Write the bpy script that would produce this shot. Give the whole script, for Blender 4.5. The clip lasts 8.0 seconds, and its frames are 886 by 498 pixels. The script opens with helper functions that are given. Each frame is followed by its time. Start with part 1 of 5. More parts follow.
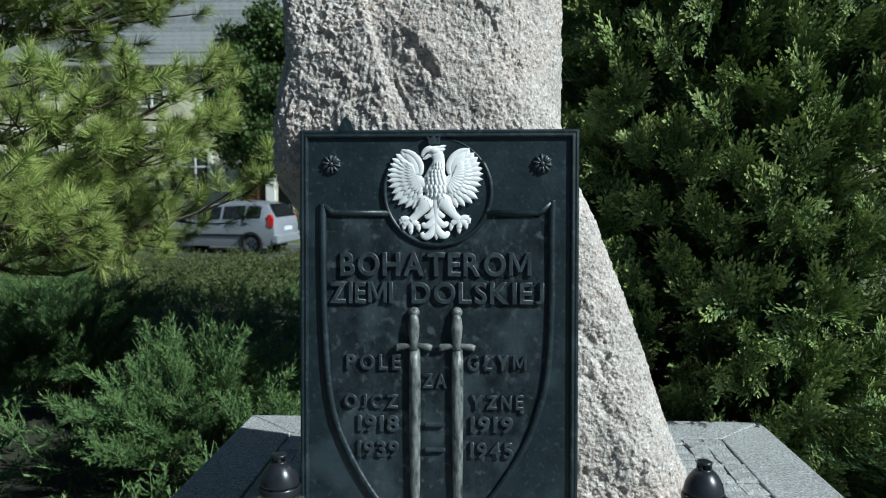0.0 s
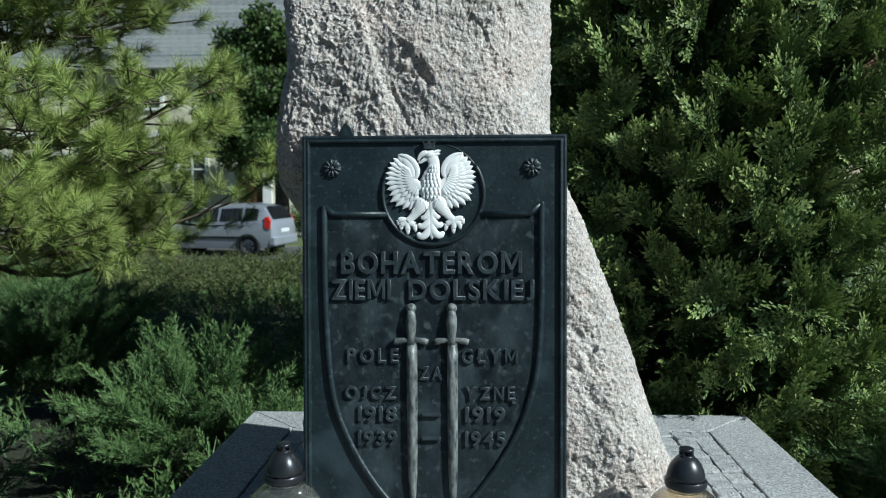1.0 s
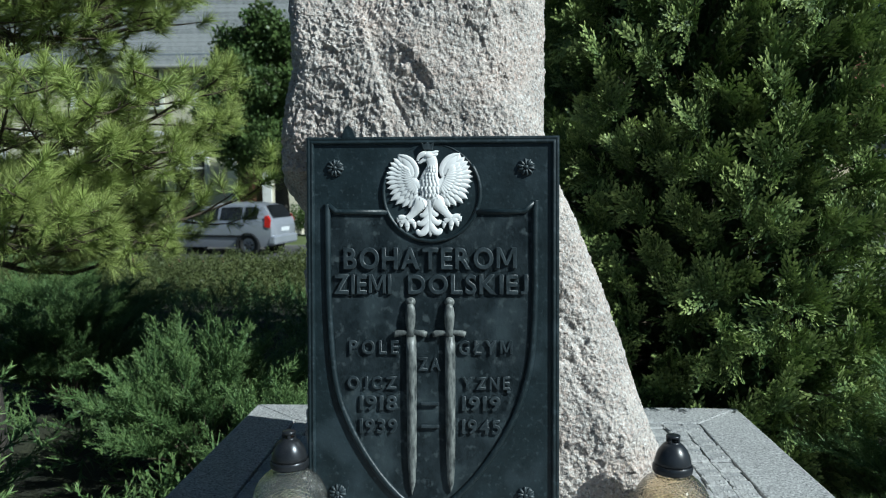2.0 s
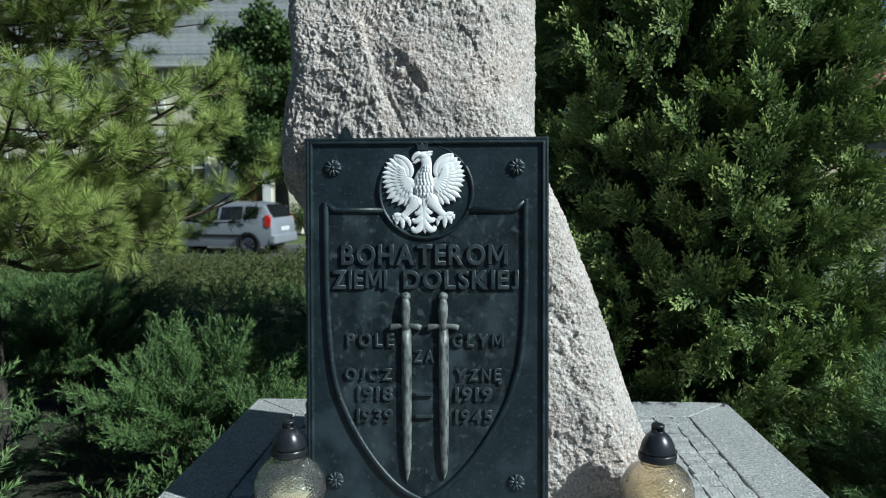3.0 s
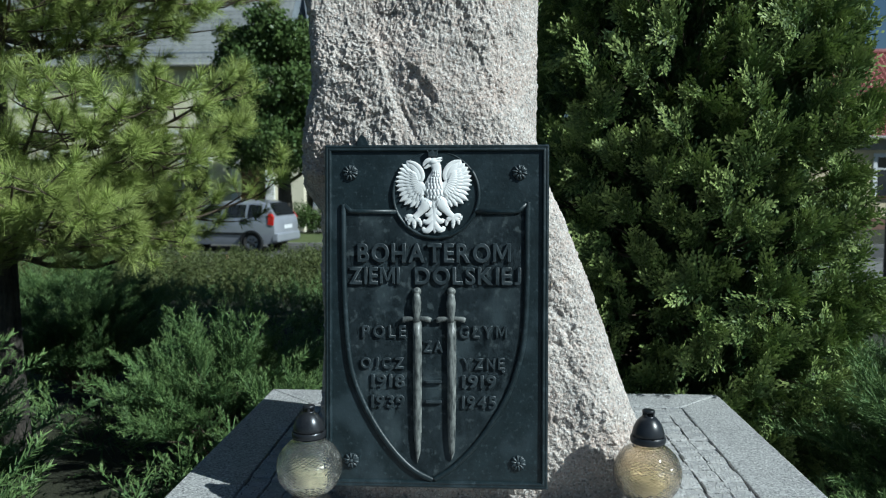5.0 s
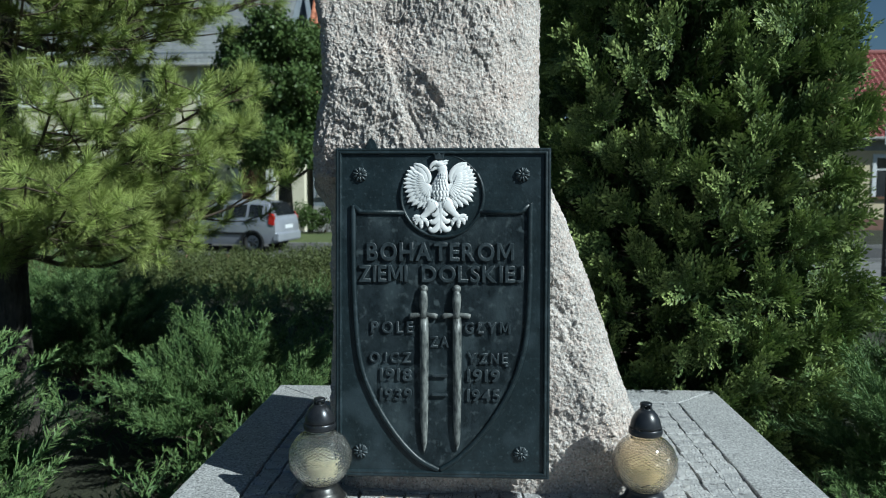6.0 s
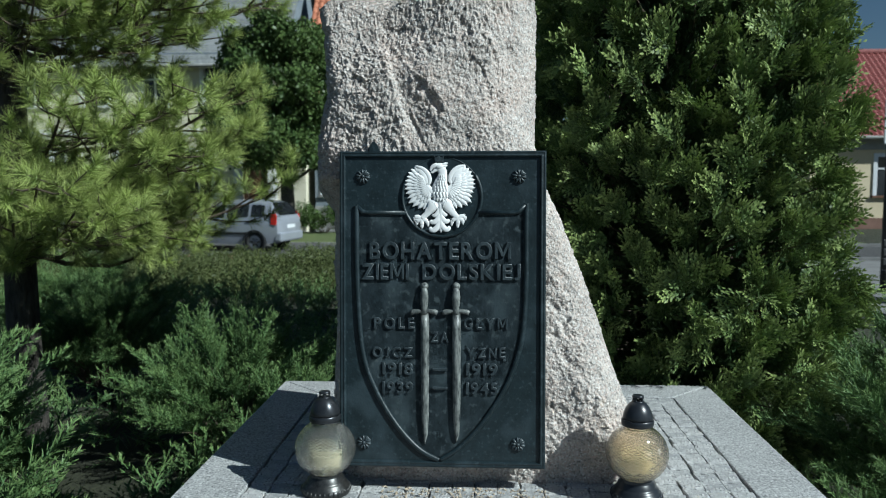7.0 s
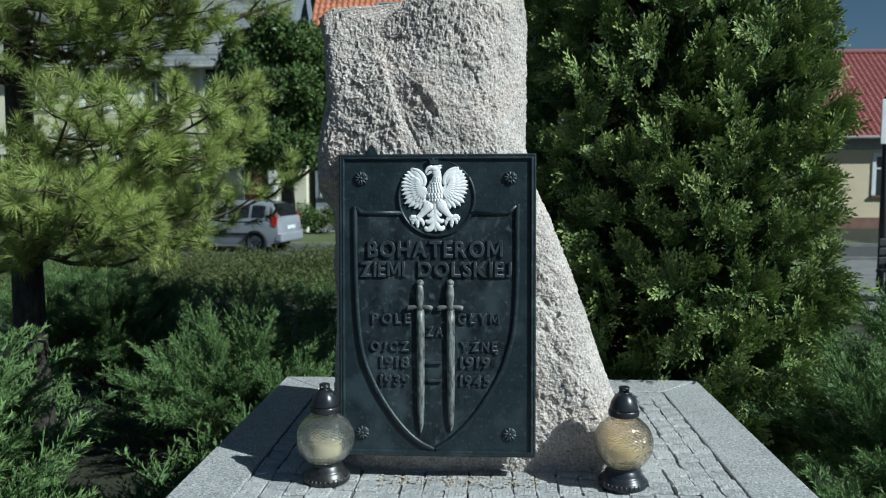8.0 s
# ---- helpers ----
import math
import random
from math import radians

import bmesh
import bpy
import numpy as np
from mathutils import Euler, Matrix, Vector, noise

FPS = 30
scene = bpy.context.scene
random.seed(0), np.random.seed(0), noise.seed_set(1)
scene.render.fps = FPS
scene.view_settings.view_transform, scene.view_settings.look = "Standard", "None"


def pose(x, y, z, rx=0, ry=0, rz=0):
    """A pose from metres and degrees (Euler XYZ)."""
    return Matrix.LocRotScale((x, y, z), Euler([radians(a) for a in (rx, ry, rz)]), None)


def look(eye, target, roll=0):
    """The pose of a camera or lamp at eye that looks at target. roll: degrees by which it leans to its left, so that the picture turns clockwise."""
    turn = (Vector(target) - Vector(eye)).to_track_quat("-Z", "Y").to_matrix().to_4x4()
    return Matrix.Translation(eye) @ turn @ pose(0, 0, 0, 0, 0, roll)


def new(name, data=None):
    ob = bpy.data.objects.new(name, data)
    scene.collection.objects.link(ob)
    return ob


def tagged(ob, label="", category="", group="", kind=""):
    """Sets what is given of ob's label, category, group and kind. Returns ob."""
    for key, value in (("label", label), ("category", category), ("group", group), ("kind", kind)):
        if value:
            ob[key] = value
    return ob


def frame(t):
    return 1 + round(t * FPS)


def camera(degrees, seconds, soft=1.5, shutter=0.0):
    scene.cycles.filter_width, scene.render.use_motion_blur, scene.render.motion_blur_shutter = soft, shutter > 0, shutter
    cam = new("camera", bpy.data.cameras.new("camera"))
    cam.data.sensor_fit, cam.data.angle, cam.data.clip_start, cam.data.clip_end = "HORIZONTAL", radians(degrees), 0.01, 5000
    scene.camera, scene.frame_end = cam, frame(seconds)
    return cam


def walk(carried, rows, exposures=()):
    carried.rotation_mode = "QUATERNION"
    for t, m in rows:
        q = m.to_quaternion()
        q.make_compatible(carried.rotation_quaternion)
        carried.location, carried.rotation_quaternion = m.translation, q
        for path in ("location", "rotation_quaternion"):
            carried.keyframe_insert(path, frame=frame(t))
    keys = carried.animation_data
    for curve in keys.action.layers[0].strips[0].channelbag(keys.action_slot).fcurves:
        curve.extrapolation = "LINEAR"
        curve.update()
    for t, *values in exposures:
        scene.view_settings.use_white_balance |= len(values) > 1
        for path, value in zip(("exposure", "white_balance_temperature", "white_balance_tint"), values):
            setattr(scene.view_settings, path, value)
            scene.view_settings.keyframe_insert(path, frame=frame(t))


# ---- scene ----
cam = camera(58.6, 8.0, 1.1)
cam.data.dof.use_dof, cam.data.dof.focus_distance, cam.data.dof.aperture_fstop = True, 1.68, 7.5
PATH = [
    (0, (0.032, -1.4, 1.335), (-0.076, 0.59, 1.163), -0.1),
    (0.5, (0.035, -1.437, 1.335), (-0.07, 0.553, 1.168), -0.1),
    (1, (0.039, -1.477, 1.337), (-0.061, 0.514, 1.169), -0.3),
    (1.5, (0.04, -1.512, 1.338), (-0.059, 0.479, 1.168), -0.3),
    (3, (0.061, -1.607, 1.337), (-0.038, 0.384, 1.165), -0.3),
    (3.5, (0.063, -1.633, 1.341), (-0.038, 0.357, 1.166), -0.3),
    (4, (0.062, -1.667, 1.342), (-0.041, 0.322, 1.169), -0.1),
    (4.5, (0.059, -1.706, 1.346), (-0.044, 0.284, 1.171), -0.1),
    (6, (0.042, -1.817, 1.353), (-0.06, 0.173, 1.178), -0.0),
    (6.5, (0.044, -1.852, 1.357), (-0.062, 0.137, 1.181), -0.1),
    (7, (0.05, -1.892, 1.358), (-0.056, 0.098, 1.182), -0.1),
    (7.5, (0.058, -1.932, 1.358), (-0.048, 0.058, 1.181), -0.1),
    (8, (0.069, -1.979, 1.361), (-0.038, 0.011, 1.186), -0.2),
]
EXPOSURE = 0.24
walk(cam, [(t, look(eye, target, roll)) for t, eye, target, roll in PATH], [(0, EXPOSURE, 5480, -2), (8, EXPOSURE, 5480, -2)])

# ---- daylight ----
SUN = Vector((1.14, -0.60, 1.0)).normalized()
world = bpy.data.worlds.new("world")
scene.world = world
world.use_nodes = True
sky = world.node_tree.nodes.new("ShaderNodeTexSky")
sky.sky_type, sky.sun_disc = "NISHITA", False
sky.dust_density, sky.ozone_density = 0.3, 2.5
sky.sun_elevation, sky.sun_rotation = math.asin(SUN.z), math.atan2(SUN.x, SUN.y)
world.node_tree.links.new(sky.outputs[0], world.node_tree.nodes["Background"].inputs[0])
world.node_tree.nodes["Background"].inputs[1].default_value = 0.029
sun = new("sun", bpy.data.lights.new("sun", "SUN"))
sun.data.energy, sun.data.angle, sun.data.color = 4.8, radians(0.53), (1.0, 0.95, 0.87)
sun.matrix_world = look((6, -4, 8), Vector((6, -4, 8)) - SUN)


# ---- materials ----
def surface(name, dark, light, scale=20, rough=0.7, bump=0.2, fine=200, metal=0.0, spots=None, each=0.0, stretch=(1, 1, 1), depth=0.01, coat=0.0):
    """Two tones mottled at a coarse and a fine scale, optional specks, a bump at both scales."""
    m = bpy.data.materials.new(name)
    m.use_nodes = True
    n, k = m.node_tree.nodes, m.node_tree.links.new
    b = n["Principled BSDF"]
    co = n.new("ShaderNodeTexCoord")
    mp = n.new("ShaderNodeMapping")
    mp.inputs["Scale"].default_value = stretch
    k(co.outputs["Object"], mp.inputs[0])
    a, f = n.new("ShaderNodeTexNoise"), n.new("ShaderNodeTexNoise")
    for t, s, d in ((a, scale, 5), (f, fine, 3)):
        t.inputs["Scale"].default_value, t.inputs["Detail"].default_value = s, d
        k(mp.outputs[0], t.inputs["Vector"])
    ad = n.new("ShaderNodeMath")
    ad.operation = "MULTIPLY_ADD"
    ad.inputs[1].default_value = 0.5
    k(f.outputs["Fac"], ad.inputs[0])
    k(a.outputs["Fac"], ad.inputs[2])
    if each:
        oi, sc = n.new("ShaderNodeObjectInfo"), n.new("ShaderNodeMath")
        sc.operation = "MULTIPLY_ADD"
        sc.inputs[1].default_value = each
        k(oi.outputs["Random"], sc.inputs[0])
        k(ad.outputs[0], sc.inputs[2])
        ad2 = sc
    else:
        ad2 = ad
    r = n.new("ShaderNodeValToRGB")
    r.color_ramp.elements[0].position, r.color_ramp.elements[1].position = 0.5 + each * 0.25, 1.0 + each * 0.75
    r.color_ramp.elements[0].color, r.color_ramp.elements[1].color = (*dark, 1), (*light, 1)
    k(ad2.outputs[0], r.inputs[0])
    out = r.outputs[0]
    if spots:
        for colour, sscale, cut, *soft in spots:
            v = n.new("ShaderNodeTexNoise")
            v.inputs["Scale"].default_value, v.inputs["Detail"].default_value = sscale, 6 if sscale < 20 else 2
            k(mp.outputs[0], v.inputs["Vector"])
            rr = n.new("ShaderNodeValToRGB")
            rr.color_ramp.elements[0].position, rr.color_ramp.elements[1].position = cut, cut + (soft[0] if soft else 0.05)
            k(v.outputs["Fac"], rr.inputs[0])
            mx = n.new("ShaderNodeMix")
            mx.data_type = "RGBA"
            k(rr.outputs[0], mx.inputs[0])
            k(out, mx.inputs[6])
            mx.inputs[7].default_value = (*colour, 1)
            out = mx.outputs[2]
    k(out, b.inputs["Base Color"])
    b.inputs["Roughness"].default_value, b.inputs["Metallic"].default_value = rough, metal
    b.inputs["Coat Weight"].default_value = coat
    if bump:
        bp = n.new("ShaderNodeBump")
        bp.inputs["Strength"].default_value, bp.inputs["Distance"].default_value = bump, depth
        k(ad.outputs[0], bp.inputs["Height"])
        k(bp.outputs[0], b.inputs["Normal"])
    return m


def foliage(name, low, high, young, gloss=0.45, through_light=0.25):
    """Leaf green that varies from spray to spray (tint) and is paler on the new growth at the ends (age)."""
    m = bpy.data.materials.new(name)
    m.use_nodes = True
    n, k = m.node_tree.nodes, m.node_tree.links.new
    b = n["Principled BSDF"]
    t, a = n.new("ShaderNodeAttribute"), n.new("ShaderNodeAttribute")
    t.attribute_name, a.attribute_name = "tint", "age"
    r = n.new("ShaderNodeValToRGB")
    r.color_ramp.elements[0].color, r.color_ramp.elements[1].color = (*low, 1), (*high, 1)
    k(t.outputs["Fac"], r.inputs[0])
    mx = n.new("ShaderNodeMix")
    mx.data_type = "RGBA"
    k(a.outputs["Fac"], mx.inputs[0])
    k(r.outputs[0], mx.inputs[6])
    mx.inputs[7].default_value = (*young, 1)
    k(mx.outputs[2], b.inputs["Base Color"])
    b.inputs["Roughness"].default_value = gloss
    b.inputs["Specular IOR Level"].default_value = 0.22
    tr, ms = n.new("ShaderNodeBsdfTranslucent"), n.new("ShaderNodeMixShader")
    k(mx.outputs[2], tr.inputs[0])
    ms.inputs[0].default_value = through_light
    k(b.outputs[0], ms.inputs[1])
    k(tr.outputs[0], ms.inputs[2])
    k(ms.outputs[0], n["Material Output"].inputs[0])
    return m


def glass(name, colour, rough=0.02):
    m = bpy.data.materials.new(name)
    m.use_nodes = True
    n, k = m.node_tree.nodes, m.node_tree.links.new
    b = n["Principled BSDF"]
    b.inputs["Base Color"].default_value = (*colour, 1)
    b.inputs["Transmission Weight"].default_value = 0.97
    b.inputs["Roughness"].default_value, b.inputs["IOR"].default_value = rough, 1.45
    b.inputs["Coat Weight"].default_value, b.inputs["Coat Roughness"].default_value = 1.0, 0.14
    return m


def crystals(m, scale, amount, tones):
    """Mixes interlocking mineral grains of several tones into a stone's colour."""
    n, k = m.node_tree.nodes, m.node_tree.links.new
    b = n["Principled BSDF"]
    base = b.inputs["Base Color"].links[0].from_socket
    co, v = n.new("ShaderNodeTexCoord"), n.new("ShaderNodeTexVoronoi")
    v.inputs["Scale"].default_value = scale
    k(co.outputs["Object"], v.inputs["Vector"])
    sp = n.new("ShaderNodeSeparateColor")
    k(v.outputs["Color"], sp.inputs[0])
    r = n.new("ShaderNodeValToRGB")
    r.color_ramp.interpolation = "CONSTANT"
    at = 0.0
    for i, (share, colour) in enumerate(tones):
        el = r.color_ramp.elements[i] if i < 2 else r.color_ramp.elements.new(at)
        el.position, el.color = at, (*colour, 1)
        at += share
    k(sp.outputs[0], r.inputs[0])
    mx = n.new("ShaderNodeMix")
    mx.data_type = "RGBA"
    mx.inputs[0].default_value = amount
    k(base, mx.inputs[6])
    k(r.outputs[0], mx.inputs[7])
    k(mx.outputs[2], b.inputs["Base Color"])
    return m


ROCK = surface("rough_granite", (0.25, 0.225, 0.205), (0.58, 0.515, 0.465), 12, 0.9, 1.0, 140, depth=0.012,
               spots=[((0.52, 0.42, 0.365), 7, 0.50, 0.2), ((0.13, 0.125, 0.12), 130, 0.63, 0.08), ((0.72, 0.70, 0.68), 150, 0.64)])
crystals(ROCK, 230, 0.40, [(0.11, (0.10, 0.10, 0.10)), (0.30, (0.40, 0.38, 0.36)), (0.27, (0.58, 0.52, 0.47)), (0.17, (0.56, 0.43, 0.37)), (0.15, (0.76, 0.75, 0.73))])
SLAB = surface("sawn_granite", (0.25, 0.25, 0.25), (0.47, 0.47, 0.465), 9, 0.6, 0.2, 230, depth=0.002,
               spots=[((0.10, 0.10, 0.105), 165, 0.535), ((0.66, 0.66, 0.65), 130, 0.57)])
crystals(SLAB, 300, 0.45, [(0.16, (0.09, 0.09, 0.095)), (0.40, (0.34, 0.34, 0.34)), (0.28, (0.48, 0.48, 0.47)), (0.16, (0.66, 0.66, 0.65))])
SETT = surface("cut_granite_sett", (0.25, 0.255, 0.26), (0.46, 0.455, 0.445), 30, 0.8, 1.0, 150, each=0.25, depth=0.008,
               spots=[((0.12, 0.12, 0.125), 140, 0.60), ((0.60, 0.60, 0.58), 110, 0.62), ((0.42, 0.38, 0.29), 6, 0.66)])
MORTAR = surface("sandy_joint", (0.10, 0.10, 0.095), (0.24, 0.23, 0.215), 60, 0.95, 0.5, 300)
IRON = surface("painted_cast_iron", (0.0052, 0.0115, 0.0140), (0.0145, 0.0260, 0.0315), 30, 0.42, 0.45, 170, depth=0.002,
               spots=[((0.027, 0.041, 0.049), 9, 0.55, 0.12), ((0.034, 0.049, 0.057), 110, 0.58, 0.15)])
PATINA = surface("weathered_cast_iron", (0.013, 0.023, 0.029), (0.053, 0.072, 0.083), 24, 0.42, 0.5, 170, depth=0.002, stretch=(1, 1, 0.8),
                 spots=[((0.080, 0.108, 0.122), 13, 0.51, 0.14), ((0.120, 0.150, 0.160), 75, 0.57, 0.16), ((0.010, 0.018, 0.023), 17, 0.60, 0.14)])
IRON_WORN = surface("rubbed_cast_iron", (0.010, 0.017, 0.021), (0.050, 0.065, 0.073), 60, 0.42, 0.5, 220, depth=0.002)
SWORD = surface("worn_bronze_paint", (0.008, 0.013, 0.016), (0.25, 0.265, 0.25), 85, 0.40, 0.9, 160, depth=0.002, stretch=(1, 1, 0.45))
WHITE = surface("white_enamel_paint", (0.80, 0.80, 0.80), (0.88, 0.88, 0.87), 25, 0.6, 0.1, 160, depth=0.001)
CAP_BLACK = surface("black_plastic", (0.012, 0.014, 0.018), (0.022, 0.025, 0.03), 40, 0.32, 0.08, 300, depth=0.001)
CAP_GREY = surface("grey_tin", (0.022, 0.025, 0.030), (0.055, 0.058, 0.064), 30, 0.30, 0.1, 300, metal=0.6, depth=0.001)
TIN = surface("tarnished_tin", (0.026, 0.028, 0.03), (0.095, 0.094, 0.089), 45, 0.36, 0.2, 300, metal=0.75, depth=0.001)
GLASS_CLEAR = glass("pressed_glass", (0.97, 0.955, 0.88), 0.0)
GLASS_AMBER = glass("amber_pressed_glass", (0.98, 0.885, 0.71), 0.0)
WAX = surface("yellow_wax", (0.72, 0.64, 0.42), (0.86, 0.80, 0.60), 20, 0.5, 0.1, 90)
CRUMB = surface("sandy_crumbs", (0.30, 0.24, 0.17), (0.52, 0.44, 0.34), 60, 0.95, 0.3, 300)
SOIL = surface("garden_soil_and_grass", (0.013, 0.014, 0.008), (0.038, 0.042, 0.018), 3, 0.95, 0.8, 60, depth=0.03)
LAWN = surface("mown_lawn", (0.06, 0.085, 0.025), (0.13, 0.16, 0.05), 1.2, 0.95, 0.6, 40, depth=0.03)
BARK = surface("pine_bark", (0.025, 0.022, 0.019), (0.11, 0.095, 0.08), 30, 0.95, 1.0, 110, stretch=(1, 1, 0.3), depth=0.02)
TWIG = surface("twig_bark", (0.05, 0.038, 0.026), (0.13, 0.10, 0.07), 60, 0.9, 0.5, 200)
ASPHALT = surface("asphalt", (0.045, 0.045, 0.046), (0.075, 0.074, 0.072), 5, 0.9, 0.4, 150)
PAVING = surface("concrete_paving", (0.13, 0.13, 0.128), (0.22, 0.217, 0.21), 2, 0.9, 0.3, 60)
CREAM = surface("cream_render", (0.62, 0.58, 0.44), (0.72, 0.68, 0.54), 1.5, 0.9, 0.2, 50)
BEIGE = surface("beige_render", (0.56, 0.47, 0.31), (0.64, 0.55, 0.38), 1.2, 0.9, 0.2, 50)
BLUEGREY = surface("blue_grey_render", (0.16, 0.19, 0.22), (0.22, 0.25, 0.28), 1.5, 0.9, 0.2, 50)
TRIM = surface("white_plaster", (0.68, 0.68, 0.66), (0.78, 0.78, 0.76), 3, 0.8, 0.1, 60)
STONEBASE = surface("grey_plinth_render", (0.24, 0.24, 0.23), (0.34, 0.34, 0.32), 3, 0.9, 0.2, 60)
BROWNBASE = surface("brown_plinth_render", (0.16, 0.09, 0.065), (0.22, 0.13, 0.10), 3, 0.9, 0.2, 60)
SLATE = surface("grey_roof_slate", (0.12, 0.13, 0.13), (0.23, 0.24, 0.24), 9, 0.75, 0.3, 40, each=0.3)
ORANGE = surface("orange_roof_tile", (0.30, 0.10, 0.05), (0.46, 0.18, 0.10), 5, 0.8, 0.3, 40, each=0.3)
RED = surface("red_roof_tile", (0.19, 0.05, 0.045), (0.28, 0.085, 0.075), 4, 0.55, 0.2, 40)
OAK = surface("brown_door_wood", (0.09, 0.04, 0.02), (0.17, 0.08, 0.04), 12, 0.6, 0.3, 70, stretch=(4, 4, 0.5))
DARKPANE = surface("dark_window_pane", (0.015, 0.018, 0.022), (0.04, 0.045, 0.05), 2, 0.08, 0.02, 20)
SILVER = surface("silver_car_paint", (0.33, 0.35, 0.40), (0.40, 0.42, 0.47), 2, 0.3, 0.0, 50, metal=0.35, coat=0.6)
RUBBER = surface("black_rubber", (0.012, 0.012, 0.012), (0.025, 0.025, 0.025), 20, 0.8, 0.2, 90)
ALLOY = surface("wheel_metal", (0.25, 0.25, 0.26), (0.38, 0.38, 0.39), 20, 0.35, 0.1, 90, metal=0.8)
TAIL = surface("red_lamp_lens", (0.45, 0.015, 0.015), (0.6, 0.03, 0.025), 10, 0.15, 0.05, 60, coat=0.5)
BLACK = surface("black_painted_metal", (0.012, 0.013, 0.014), (0.024, 0.025, 0.026), 15, 0.45, 0.1, 90)
PANEL = surface("white_panel", (0.62, 0.64, 0.66), (0.74, 0.75, 0.76), 6, 0.4, 0.05, 60)
PINE = foliage("pine_needles", (0.036, 0.076, 0.024), (0.21, 0.30, 0.075), (0.58, 0.65, 0.20), 0.42, 0.16)
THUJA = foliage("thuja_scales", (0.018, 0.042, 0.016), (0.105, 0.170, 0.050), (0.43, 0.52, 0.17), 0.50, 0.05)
JUNIPER = foliage("juniper_scales", (0.028, 0.070, 0.031), (0.082, 0.160, 0.060), (0.30, 0.41, 0.135), 0.50, 0.10)
LEAF = foliage("broad_leaves", (0.045, 0.085, 0.028), (0.10, 0.155, 0.045), (0.15, 0.20, 0.065), 0.4, 0.25)
BED = foliage("rose_leaves", (0.050, 0.076, 0.025), (0.120, 0.148, 0.050), (0.18, 0.165, 0.075), 0.5, 0.25)
PINK = surface("pink_petals", (0.55, 0.16, 0.15), (0.75, 0.30, 0.26), 20, 0.6, 0.0, 90)


# ---- builders ----
def thing(name, label, category, m=None, group="", kind=""):
    ob = new(name)
    ob.matrix_world = m or Matrix()
    return tagged(ob, label, category, group, kind)


def part(name, bm, material, parent=None, label="", smooth=False):
    """Links a bmesh as one mesh object under a thing or a part."""
    me = bpy.data.meshes.new(name)
    bmesh.ops.recalc_face_normals(bm, faces=bm.faces)
    bm.to_mesh(me)
    bm.free()
    return part_of(name, me, material, parent, label, smooth)


def part_of(name, me, material, parent=None, label="", smooth=False):
    if not me.materials:
        me.materials.append(material)
    if smooth:
        me.shade_smooth()
    ob = new(name, me)
    ob.parent = parent
    if label:
        tagged(ob, label)
    return ob


def box(bm, lo, hi, bevel=0.0, m=None):
    lo, hi = Vector(lo), Vector(hi)
    r = bmesh.ops.create_cube(bm, size=1, matrix=(m or Matrix()) @ Matrix.Translation((lo + hi) / 2) @ Matrix.Diagonal((*(hi - lo), 1)))
    if bevel:
        es = list({e for v in r["verts"] for e in v.link_edges})
        bmesh.ops.bevel(bm, geom=es, offset=bevel, segments=2, affect="EDGES", profile=0.5)
    return bm


def boxed(lo, hi, bevel=0.0, m=None):
    return box(bmesh.new(), lo, hi, bevel, m)


def prism(bm, outline, d, lo, hi):
    """An outline in a plane, carried along the axis d (0, 1 or 2) from lo to hi."""
    def at(p, q):
        c = list(p)
        c.insert(d, q)
        return bm.verts.new(c)
    a, b = [at(p, lo) for p in outline], [at(p, hi) for p in outline]
    bm.faces.new(a)
    bm.faces.new(b)
    for i in range(len(a)):
        bm.faces.new((a[i - 1], a[i], b[i], b[i - 1]))
    return bm


def lathe(bm, rows, seg=48, centre=(0, 0), ripple=None):
    rings = []
    for i, (r, z) in enumerate(rows):
        ring = []
        for j in range(seg):
            a = 2 * math.pi * j / seg
            q = r + (ripple(i, a) if ripple else 0)
            ring.append(bm.verts.new((centre[0] + q * math.cos(a), centre[1] + q * math.sin(a), z)))
        rings.append(ring)
    for p, q in zip(rings, rings[1:]):
        for j in range(seg):
            bm.faces.new((p[j - 1], p[j], q[j], q[j - 1]))
    return rings


def tube(bm, pts, radii, seg=8, flat=1.0):
    """A round bar along points; flat squeezes it along y."""
    pts = [Vector(p) for p in pts]
    if not hasattr(radii, "__len__"):
        radii = [radii] * len(pts)
    rings = []
    for i, p in enumerate(pts):
        d = (pts[min(i + 1, len(pts) - 1)] - pts[max(i - 1, 0)]).normalized()
        s = d.cross(Vector((0, 1, 0)) if abs(d.y) < 0.9 else Vector((1, 0, 0))).normalized()
        u = s.cross(d)
        ring = []
        for j in range(seg):
            a = 2 * math.pi * j / seg
            o = (s * math.cos(a) + u * math.sin(a)) * radii[i]
            o.y *= flat
            ring.append(bm.verts.new(p + o))
        rings.append(ring)
    for p, q in zip(rings, rings[1:]):
        for j in range(seg):
            bm.faces.new((p[j - 1], p[j], q[j], q[j - 1]))
    bm.faces.new(rings[0])
    bm.faces.new(rings[-1])
    return bm


